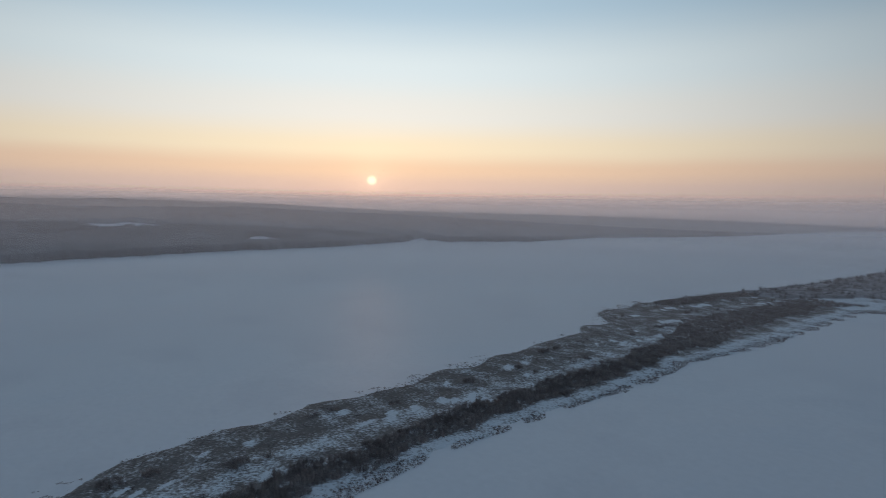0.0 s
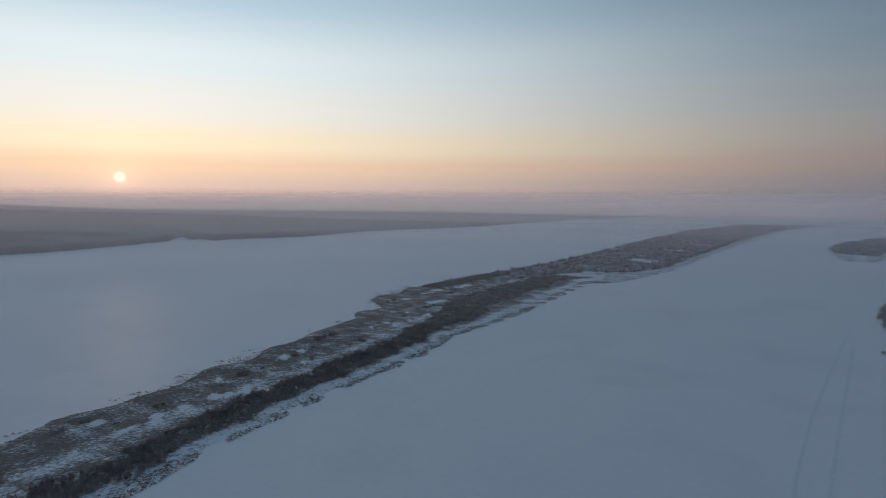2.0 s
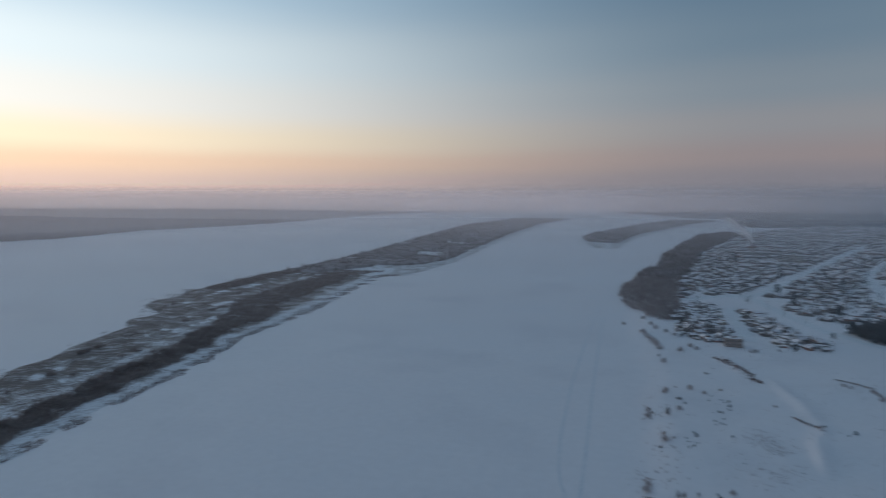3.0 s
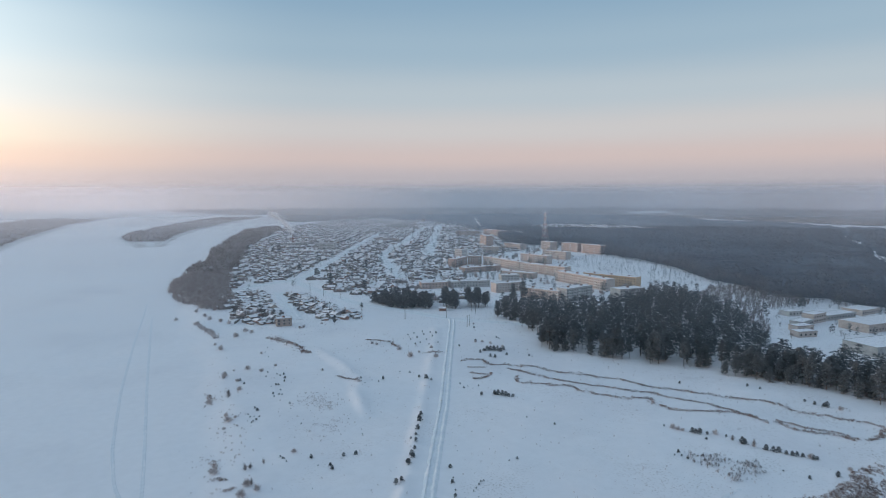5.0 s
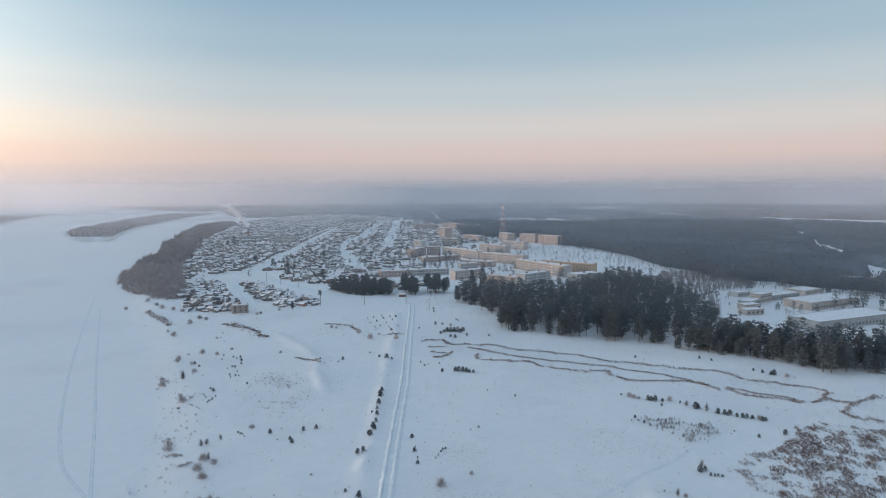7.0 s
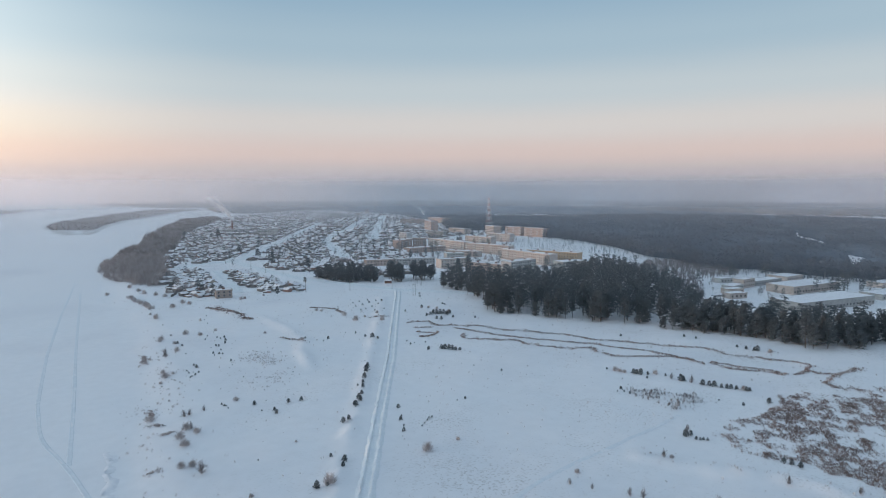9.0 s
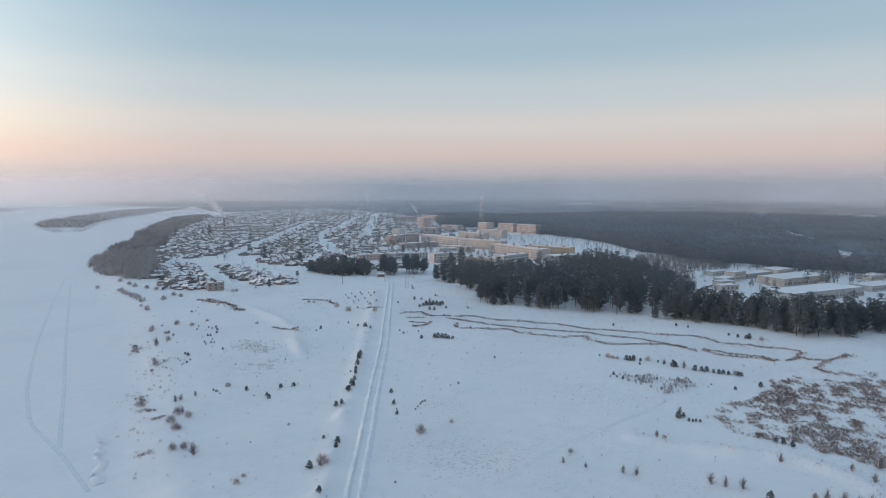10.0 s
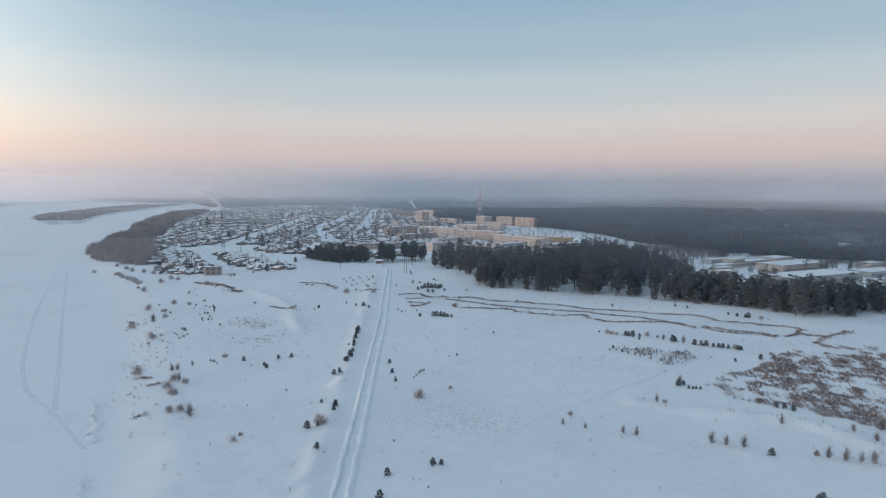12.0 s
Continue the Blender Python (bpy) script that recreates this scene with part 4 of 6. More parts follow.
PINES_YOUNG_E = [(205.7, 159.8, 2.2), (206.1, 158.4, 2.2), (207.5, 157.5, 2.5), (209.1, 155.3, 1.5), (204.7, 152.1, 1.2), (213.7, 143.0, 2.9), (214.4, 142.4, 2.2), (213.6, 150.1, 1.2), (215.8, 134.7, 2.4), (217.3, 132.8, 2.2), (218.2, 131.2, 2.4), (219.0, 128.8, 1.7), (220.1, 127.2, 1.9), (221.3, 126.3, 1.9), (222.4, 124.7, 1.7), (224.0, 121.7, 1.9), (225.1, 121.0, 1.5), (200.7, 169.7, 1.0), (253.4, 207.7, 1.5), (207.9, 113.3, 1.4), (217.3, 109.3, 2.1), (205.0, 120.8, 0.7), (282.6, 152.3, 2.1), (283.7, 151.6, 2.7), (281.5, 155.9, 1.8), (281.3, 160.4, 1.5), (279.7, 181.6, 1.3), (278.3, 187.6, 1.6), (166.3, 107.1, 2.3), (168.5, 106.9, 1.6)]
PINES_YOUNG_F = [(166.9, 103.8, 1.1), (167.4, 102.8, 1.0), (168.3, 102.3, 1.0), (168.9, 101.3, 1.0), (173.0, 80.6, 1.7), (173.5, 78.8, 1.7), (173.6, 76.4, 1.8), (140.9, 64.9, 1.9), (185.2, 148.8, 1.4), (183.9, 146.0, 0.9), (184.0, 143.4, 1.3), (181.8, 147.5, 0.7), (176.1, 372.2, 1.2), (171.9, 358.6, 1.1), (181.7, 374.2, 1.2), (178.5, 362.2, 1.5), (174.5, 348.9, 1.1), (186.4, 368.2, 1.2), (181.8, 354.6, 1.1), (177.4, 341.9, 1.1), (189.3, 360.5, 1.2), (194.5, 365.6, 1.6), (185.2, 344.3, 1.1), (170.0, 346.9, 1.1), (189.8, 377.7, 1.2), (193.5, 372.2, 1.2), (63.2, 104.4, 1.8), (57.1, 96.4, 1.9), (73.6, 102.9, 1.8), (75.3, 102.1, 1.3)]
PINES_YOUNG_G = [(67.1, 94.5, 0.5), (72.9, 119.0, 0.6), (128.4, 48.4, 1.9), (127.4, 48.7, 1.5)]
g = np.random.default_rng(90)
for i, (x, y, h) in enumerate(PINES_YOUNG_A + PINES_YOUNG_B + PINES_YOUNG_C + PINES_YOUNG_D + PINES_YOUNG_E + PINES_YOUNG_F + PINES_YOUNG_G):
    thing("young_pine", x, y, h / 2.75, g.uniform(0, 6), YOUNG[i % 4], "small dark green young pine in deep snow", "tree", "young pines on the snowfield")
SHRUBS_BARE_A = [(154.7, 337.8, 3.2), (154.1, 320.4, 3.7), (165.4, 308.5, 3.0), (174.0, 331.9, 2.1), (163.4, 327.4, 1.7), (144.8, 358.8, 2.2), (146.7, 355.1, 1.8), (61.7, 137.0, 3.4), (93.7, 141.0, 3.1), (211.6, 153.6, 2.5), (202.2, 166.4, 2.5), (202.4, 164.1, 2.0), (203.3, 162.5, 1.7), (223.9, 122.8, 2.2), (225.8, 110.1, 1.7), (285.2, 146.4, 2.4), (119.8, 107.1, 1.5), (147.5, 98.2, 1.4), (105.6, 142.7, 1.4), (58.5, 216.2, 2.0), (29.7, 212.9, 2.8), (38.0, 197.1, 2.8), (40.4, 192.4, 2.4), (35.1, 190.7, 2.9), (34.9, 183.8, 2.6), (35.9, 183.6, 1.9), (31.7, 169.1, 2.3), (34.5, 168.1, 2.4), (54.9, 405.0, 1.9), (56.1, 390.7, 3.7)]
SHRUBS_BARE_B = [(70.3, 421.6, 3.6), (63.1, 337.5, 3.0), (69.1, 330.0, 2.3), (76.8, 368.2, 1.8), (78.5, 337.8, 1.7), (99.3, 316.6, 1.6), (50.2, 331.2, 2.9), (49.1, 327.2, 2.5), (52.9, 301.4, 2.6), (54.5, 317.5, 1.9), (56.1, 338.7, 1.3), (41.5, 260.9, 3.3), (41.7, 268.0, 2.1), (45.0, 263.6, 1.3), (38.7, 253.0, 1.5), (37.4, 290.0, 2.8), (40.7, 139.1, 1.8), (43.1, 141.8, 1.2), (148.9, 58.9, 1.4), (64.0, 168.5, 0.9), (146.1, 104.2, 0.7)]
for i, (x, y, h) in enumerate(SHRUBS_BARE_A + SHRUBS_BARE_B):
    thing("bare_shrub", x, y, h / 2.3, g.uniform(0, 6), SHRUB_PARTS[i % 5], "leafless brown willow shrub standing in snow", "shrub", "willow shrubs on the snowfield")
BIG_SHRUBS = [(79, 436, 1.5), (82, 429, 1.3), (71, 426, 1.1), (116, 428, 1.2), (119, 430, 1.1), (134, 435, 0.9), (39, 508, 1.3), (68, 478, 1.5), (55, 451, 0.9), (57, 426, 0.8), (93, 457, 1.2), (77, 483, 1.5), (73, 470, 1.4), (62, 490, 1.6), (56, 528, 1.6), (60, 505, 1.5), (86, 470, 1.2), (211, 331, 0.8), (215, 313, 0.8), (213, 324, 0.9), (207, 333, 0.7), (234, 381, 0.7)]
for i, (x, y, s) in enumerate(BIG_SHRUBS):
    thing("bare_shrub", x, y, s, i * 1.3, SHRUB_PARTS[i % 5], "large leafless brown shrub beside the allotments", "shrub", "large shrubs near the allotments")
BIRCHES_A = [(212.8, 146.6, 3.2), (214.4, 138.6, 3.9), (168.9, 108.4, 3.5), (135.5, 76.4, 3.9), (137.3, 73.7, 3.3), (139.6, 70.8, 3.8), (149.9, 56.9, 3.5), (151.1, 53.9, 4.1), (152.8, 51.5, 3.2), (154.3, 49.6, 3.9), (148.7, 59.0, 1.9), (161.0, 73.0, 3.1), (169.9, 60.2, 2.6), (167.4, 54.2, 3.1), (176.9, 56.7, 5.1), (113.4, 103.4, 2.3), (116.7, 98.8, 1.9), (122.2, 91.6, 2.8), (124.2, 89.1, 3.1), (146.0, 99.7, 2.8), (39.7, 209.5, 3.4), (39.5, 196.7, 3.0), (46.5, 212.0, 2.6), (35.6, 162.1, 4.7), (46.5, 292.6, 5.1), (41.5, 210.4, 3.0)]
for i, (x, y, h) in enumerate(BIRCHES_A):
    thing("birch_sapling", x, y, h / 3.5, g.uniform(0, 6), FROST_PARTS[i % 5], "slender leafless grey birch sapling in snow", "tree", "birch saplings on the snowfield")


BRUSH = [(186, 148), (190, 143), (197, 140), (205, 128), (198, 122), (188, 120), (181, 124), (182, 138)]


def weed_keep(x, y):
    a = np.exp(-((x - 82) / 9) ** 2 - ((y - 267) / 13) ** 2) * 0.7
    b = inside(x + 2 * lumps(x, y, 7, 1), y + 2 * lumps(x, y, 7, 2), BRUSH) * np.clip(0.35 + 0.5 * lumps(x * 0.6, y, 4, 3), 0, 1)
    w = np.exp(-((x - 79) / 11) ** 2 - ((y - 232) / 12) ** 2) * 0.22
    c = np.exp(-((x - 168) / 22) ** 2 - ((y - 350) / 25) ** 2) * 0.12
    d = np.exp(-((x - 28) / 5) ** 2 - ((y - 222) / 14) ** 2) * 0.35
    e = np.exp(-(near_line(x, y, [(143, 104), (153, 88), (166, 73), (167, 60), (163, 51)]) / 2.0) ** 2) * 0.35
    h = np.exp(-(near_line(x, y, [(51, 479), (55, 452), (59, 426)]) / 2.5) ** 2) * 0.5
    s = np.exp(-((x - shore(y) - 6) / 6) ** 2) * 0.10 * (lumps(x, y, 20, 2) > 0) * (y > 180) * (y < 470)
    return np.random.default_rng(2).uniform(0, 1, x.shape) < a + b + c + d + e + h + s + w + 0.035 * land(x, y) * (lumps(x, y, 45, 1) > -0.4)


tx, ty = spread_points(60000, 5, 320, 40, 500, weed_keep, 33)
keep = (near_line(tx, ty, ROAD) > 6) & ~inside(tx, ty, MARSH)
tx, ty = tx[keep], ty[keep]
v, f = scatter([blades(10, 1.0, 0.55, 0.06, s + 900, base=0.3) for s in range(4)], rows(tx, ty, ground_z(tx, ty), 0.5, 1.3, 34))
mesh_object("dry_weeds", v, f, M_TWIG, label="scattered dry weed stalks poking through the snow", category="grass", kind="stuff")
bx, by = spread_points(900, 180, 208, 120, 154, lambda x, y: inside(x + 2 * lumps(x, y, 6, 1), y + 2 * lumps(x, y, 6, 2), BRUSH) & (lumps(x * 0.7, y, 4, 3) > 0.0), 37)
v, f = scatter([blades(22, 2.6, 0.7, 0.06, 970 + s, lean=0.5, base=0.5) for s in range(4)], rows(bx[:420], by[:420], ground_z(bx[:420], by[:420]), 0.35, 0.9, 38))
mesh_object("brush_patch", v, f, M_TWIG_FROST, label="patch of low leafless brush in the snow", category="shrubs", kind="stuff")
bx, by = spread_points(2600, 66, 96, 215, 285, lambda x, y: (np.exp(-((x - 83) / 7) ** 2 - ((y - 267) / 13) ** 2) + 0.55 * np.exp(-((x - 79) / 11) ** 2 - ((y - 233) / 12) ** 2) + 0.5 * lumps(x, y, 6, 3) > 0.55), 39)
v, f = scatter([blades(12, 0.8, 0.8, 0.09, 980 + s, base=0.4, lean=0.5) for s in range(4)], rows(bx[:900], by[:900], ground_z(bx[:900], by[:900]), 0.25, 0.8, 40))
mesh_object("grass_patch", v, f, M_TWIG, label="patch of dry brown grass stalks in the snow", category="grass", kind="stuff")
sx, sy = spread_points(700, 20, 48, 150, 320, lambda x, y: (np.abs(x - shore(y) - 8) < 7) & (lumps(x, y, 18, 2) > 0.1), 41)
v, f = scatter([dome_shrub(990 + s, 1.6, 0.9, 5, 36, 0.07) for s in range(4)], rows(sx[:70], sy[:70], ground_z(sx[:70], sy[:70]), 0.3, 0.9, 42))
mesh_object("shore_brush", v, f, M_TWIG, label="low leafless brush along the river shore", category="shrubs", kind="stuff")
hx, hy = spread_points(2200, 84, 112, 350, 412, lambda x, y: near_line(x, y, [(90, 409), (95, 392), (101, 372), (103, 356)]) < 1.6 + 1.2 * lumps(x, y, 14, 2), 61)
v, f = scatter(FAR_SHRUBS, rows(hx[:170], hy[:170], ground_z(hx[:170], hy[:170]), 0.18, 0.45, 62))
mesh_object("hollow_brush", v, f, M_REED, label="dense brown brush along a snowy hollow", category="shrubs", kind="stuff")
hx, hy = spread_points(900, 45, 65, 420, 485, lambda x, y: near_line(x, y, [(51, 479), (55, 452), (59, 426)]) < 2.2, 35)
v, f = scatter(FAR_SHRUBS, rows(hx[:60], hy[:60], ground_z(hx[:60], hy[:60]), 0.5, 1.0, 36))
mesh_object("willow_thicket", v, f, M_TWIG, label="row of low leafless shrubs near the shore", category="shrubs", kind="stuff")


# ---------------------------------------------------------------- pine wood beside the field
NEAR_EDGE = [(258, 390), (254, 353), (250, 330), (231, 300), (238, 284), (252, 264), (266, 246), (279, 229), (283, 210), (292, 190), (303, 175), (311, 160), (308, 140), (322, 128), (352, 118), (385, 100)]
WOOD = NEAR_EDGE + [(430, 96), (410, 122), (372, 148), (350, 172), (336, 186), (340, 215), (372, 250), (410, 285), (446, 345), (470, 392), (440, 410), (400, 372), (350, 372), (318, 385), (290, 425)]


def pine_places(poly, spacing, seed):
    g = np.random.default_rng(seed)
    xs, ys = [p[0] for p in poly], [p[1] for p in poly]
    X, Y = np.meshgrid(np.arange(min(xs), max(xs), spacing), np.arange(min(ys), max(ys), spacing))
    X, Y = X + g.uniform(-0.45, 0.45, X.shape) * spacing, Y + g.uniform(-0.45, 0.45, X.shape) * spacing
    on = inside(X, Y, poly)
    return X[on], Y[on]


PINE_PARTS = [[("trunk", mesh_of("trunk", t, M_BARK)), ("crown", mesh_of("crown", c, M_PINE))] for t, c in PINES]
px, py = pine_places(WOOD, 6.2, 41)
qx, qy = pine_places([(283, 205), (303, 172), (308, 140), (322, 128), (352, 118), (385, 100), (430, 96), (410, 122), (372, 148), (350, 172), (336, 190), (300, 205)], 6.4, 141)
px, py = np.concatenate([px, qx]), np.concatenate([py, qy])
edge_d = near_line(px, py, NEAR_EDGE)
open_edge = np.random.default_rng(40).uniform(size=len(px)) < np.where(edge_d < 8, 0.66, 0.9)
px, py, edge_d = px[open_edge], py[open_edge], edge_d[open_edge]
front = edge_d < 14
g = np.random.default_rng(42)
order = np.flatnonzero(front)
for k, i in enumerate(order):
    low = np.interp(px[i] - py[i], [40, 110], [1.0, 0.87])
    thing("pine_tree", px[i], py[i], low * g.uniform(0.66, 1.1) * (0.72 if edge_d[i] < 6 and g.uniform() < 0.4 else 1), g.uniform(0, 6), PINE_PARTS[g.integers(0, 6)],
          "tall dark Scots pine at the snowy wood edge", "tree", "pines at the wood edge")
rest = np.flatnonzero(~front)
wood_rows = rows(px[rest], py[rest], ground_z(px[rest], py[rest]), 0.54, 1.02, 43)
wood_rows[:, 3] *= np.interp(px[rest] - py[rest], [40, 110], [1.0, 0.84])
v, f = scatter(LOW_PINES, wood_rows)
mesh_object("pine_wood", v, f, M_PINE_SNOW, label="dense dark pine wood lightly dusted with snow", category="woods", kind="stuff")
STAND_ALL = [(200, 520), (199, 478), (230, 447), (255, 420), (268, 404), (290, 425), (262, 466), (236, 474), (212, 500)]
STAND = [[(202, 511), (202, 478), (213, 461), (233, 451), (240, 464), (243, 480), (232, 496), (215, 512)], [(244, 453), (252, 440), (264, 458), (256, 472)], [(263, 448), (274, 430), (286, 440), (276, 462)]]
for k, (poly, space) in enumerate(zip(STAND, (5.2, 4.4, 4.9))):
    sx, sy = pine_places(poly, space, 44 + 100 * k)
    keep = near_line(sx, sy, MAIN_ROAD) > 5
    for x, y in zip(sx[keep], sy[keep]):
        kind = g.choice([0, 1, 2, 3, 4]) if k == 0 else g.choice([1, 3, 5, 5])
        thing("pine_tree", x, y, g.uniform(0.55, 0.85) if k == 0 else g.uniform(0.6, 0.9), g.uniform(0, 6), PINE_PARTS[kind], "dark Scots pine in a small roadside stand", "tree", "pines in the roadside stand")
for x, y, s in [(184, 485, 0.42), (143, 432, 0.4), (200, 754, 0.7), (207, 703, 0.8), (198, 618, 0.85), (222, 580, 0.8), (201, 498, 0.6), (229, 1039, 0.9), (238, 1034, 1.0), (197, 1090, 0.9), (299, 780, 0.8), (330, 470, 0.8), (336, 462, 0.85), (372, 438, 0.8)]:
    thing("pine_tree", x, y, s, x % 6, PINE_PARTS[int(x) % 5], "single dark Scots pine among the houses", "tree", "single pines in the town")
dx, dy = spread_points(420, 110, 900, 560, 1500, lambda x, y: (np.abs(lumps(x, y, 160, 3)) < 0.55) & (x > 130 + 0.16 * (y - 560)) & (x < 330 + 0.55 * (y - 560)) & (near_line(x, y, MAIN_ROAD) > 10), 56)
v, f = scatter(LOW_PINES, rows(dx[:150], dy[:150], ground_z(dx[:150], dy[:150]), 0.35, 0.65, 57))
mesh_object("town_trees", v, f, M_PINE, label="dark conifers and dense trees between the houses", category="trees", kind="stuff")
# shrubby young growth between wood and depot, and young pines on the white glade
YOUNG_WOOD = [(446, 345), (410, 285), (366, 240), (400, 255), (440, 290), (470, 312), (540, 310), (575, 400), (540, 420), (510, 400), (475, 392)]
yx, yy = pine_places(YOUNG_WOOD, 4.2, 45)
v, f = scatter(CROWNS_BARE, rows(yx, yy, ground_z(yx, yy), 0.55, 0.95, 46))
mesh_object("birch_growth", v, f, M_TWIG_FROST, label="frosted young birches behind the pine wood", category="woods", kind="stuff")
yx, yy = pine_places([(392, 236), (440, 228), (478, 226), (482, 240), (462, 290), (430, 276), (402, 256)], 6.5, 58)
keep = (lumps(yx, yy, 14, 2) > -0.2) & ~((np.abs(yx - 419) < 19) & (np.abs(yy - 246) < 16)) & ~((yx > 432) & (yy > 248)) & ~((yx > 452) & (yy < 252))
v, f = scatter(CROWNS_BARE, rows(yx[keep], yy[keep], ground_z(yx[keep], yy[keep]), 0.4, 0.85, 59))
mesh_object("birch_growth", v, f, M_TWIG_FROST, label="frosted bare trees between the depot halls", category="woods", kind="stuff")
yx, yy = pine_places(GLADE, 9, 47)
keep = lumps(yx, yy, 50, 1) > -0.1
v, f = scatter(TINY_PINES, rows(yx[keep], yy[keep], ground_z(yx[keep], yy[keep]), 0.15, 0.48, 48))
mesh_object("young_growth", v, f, M_PINE, label="low young pines scattered over a snowy glade", category="woods", kind="stuff")
# single crowns along the big forest's near belt
fg = np.random.default_rng(49)
fr, fa = np.sqrt(fg.uniform(560 ** 2, 1500 ** 2, 52000)), np.radians(fg.uniform(26, 82, 52000))
gx2, gy2 = fr * np.sin(fa), fr * np.cos(fa)
on = hill_mask(gx2, gy2) & (fg.uniform(size=len(fr)) < np.where(hill_mask(gx2, gy2, 60.0), 0.0, 0.75))
gx2, gy2 = gx2[on], gy2[on]
v, f = scatter(TINY_PINES, rows(gx2, gy2, ground_z(gx2, gy2), 0.75, 1.05, 50))
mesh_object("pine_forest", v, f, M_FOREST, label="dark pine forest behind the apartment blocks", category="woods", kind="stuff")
fr, fa = np.sqrt(fg.uniform(640 ** 2, 1650 ** 2, 19000)), np.radians(fg.uniform(33, 75, 19000))
gx2, gy2 = fr * np.sin(fa), fr * np.cos(fa)
on = hill_mask(gx2, gy2, 45.0)
gx2, gy2 = gx2[on], gy2[on]
FAR_PINES = [pine_shape(90 + k, 14 + k, 6.8, 0.4, 4, 1, 3, 0.27, False)[1] for k in range(4)]
v, f = scatter(FAR_PINES, rows(gx2, gy2, ground_z(gx2, gy2), 0.75, 1.1, 63))
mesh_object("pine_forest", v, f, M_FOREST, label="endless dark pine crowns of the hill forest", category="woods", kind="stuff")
# bank wood between the river and the town
BANK_WOOD = [(47, 592), (43, 650), (48, 700), (84, 860), (118, 985), (165, 1200), (304, 1740), (404, 1890), (420, 1800), (337, 1540), (215, 1180), (150, 900), (112, 740), (100, 640), (92, 560), (76, 520), (62, 540)]
bx, by = pine_places(BANK_WOOD, 4.6, 51)
keep = lumps(bx, by, 26, 2) + 0.5 * lumps(bx, by, 9, 3) > -0.75
bx, by = bx[keep], by[keep]
near = by < 800
v, f = scatter([dome_shrub(s + 950, 7.5, 3.2, 12, 90, 0.2) for s in range(4)], rows(bx[near], by[near], ground_z(bx[near], by[near]), 0.35, 1.3, 52))
mesh_object("bank_wood", v, f, M_TWIG_DARK, label="bare brown alder and willow wood on the river bank", category="woods", kind="stuff")
wood_sheet("bank_wood", lambda x, y: inside(x + 9 * lumps(x, y, 45, 2), y + 6 * lumps(x, y, 30, 3), BANK_WOOD) & (y > 790), 60, 440, 790, 1900, 7, 7.5, M_ALDER, "bare dark wood on the river bank past the town", 10000, 153, (1.0, 1.6))
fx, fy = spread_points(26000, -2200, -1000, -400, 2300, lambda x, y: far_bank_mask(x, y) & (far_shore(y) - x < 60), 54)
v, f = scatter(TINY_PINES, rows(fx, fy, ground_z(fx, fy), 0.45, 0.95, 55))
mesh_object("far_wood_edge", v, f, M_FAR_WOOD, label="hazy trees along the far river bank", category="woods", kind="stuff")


# ---------------------------------------------------------------- buildings: materials
def palette(name, colors, rough=0.85, scale=0.8):
    """A wall paint that differs from house to house."""
    m = surface(name, [(0.8, 0.8, 0.8), (1.0, 1.0, 1.0)], scale, rough=rough, bump=0.02)
    nt = m.node_tree
    b = nt.nodes["Principled BSDF"]
    base = b.inputs["Base Color"].links[0].from_socket
    info = nt.nodes.new("ShaderNodeObjectInfo")
    geo = nt.nodes.new("ShaderNodeNewGeometry")
    add = nt.nodes.new("ShaderNodeMath")
    add.operation = "ADD"
    nt.links.new(info.outputs["Random"], add.inputs[0])
    nt.links.new(geo.outputs["Random Per Island"], add.inputs[1])
    fr = nt.nodes.new("ShaderNodeMath")
    fr.operation = "FRACT"
    nt.links.new(add.outputs[0], fr.inputs[0])
    ramp = nt.nodes.new("ShaderNodeValToRGB")
    ramp.color_ramp.interpolation = "CONSTANT"
    el = ramp.color_ramp.elements
    while len(el) < len(colors):
        el.new(0.5)
    for i, (e, c) in enumerate(zip(el, colors)):
        e.position, e.color = i / len(colors), (*c, 1)
    nt.links.new(fr.outputs[0], ramp.inputs[0])
    mix = nt.nodes.new("ShaderNodeMix")
    mix.data_type, mix.blend_type = "RGBA", "MULTIPLY"
    mix.inputs["Factor"].default_value = 1.0
    nt.links.new(ramp.outputs[0], mix.inputs["A"])
    nt.links.new(base, mix.inputs["B"])
    nt.links.new(mix.outputs["Result"], b.inputs["Base Color"])
    return m


M_HOUSE = palette("weathered_house_walls", [(0.28, 0.25, 0.235), (0.38, 0.36, 0.35), (0.31, 0.26, 0.23), (0.48, 0.46, 0.44), (0.40, 0.26, 0.22), (0.31, 0.32, 0.34), (0.52, 0.46, 0.39), (0.32, 0.295, 0.28)])
M_ROOF_SNOW = surface("roof_snow", [SNOW_LO, SNOW_HI], 0.5, rough=0.8, bump=0.1, vary=0.04)
M_EAVE = surface("dark_roof_sheet", [(0.15, 0.14, 0.14), (0.24, 0.22, 0.22)], 1.0, rough=0.6)
M_BRICK = surface("red_brick", [(0.20, 0.115, 0.095), (0.29, 0.175, 0.145)], 2.0, rough=0.9)
M_PALE_WALL = surface("pale_panel_wall", [(0.47, 0.40, 0.365), (0.58, 0.505, 0.465)], 0.35, rough=0.85, vary=0.10)
M_YELLOW_WALL = surface("ochre_rendered_wall", [(0.54, 0.39, 0.275), (0.62, 0.46, 0.33)], 0.3, rough=0.85)
M_GREY_WALL = surface("grey_concrete_wall", [(0.40, 0.39, 0.38), (0.50, 0.485, 0.47)], 0.4, rough=0.9, vary=0.12)
M_PINK_WALL = surface("faded_pink_wall", [(0.46, 0.355, 0.315), (0.55, 0.44, 0.395)], 0.3, rough=0.85)
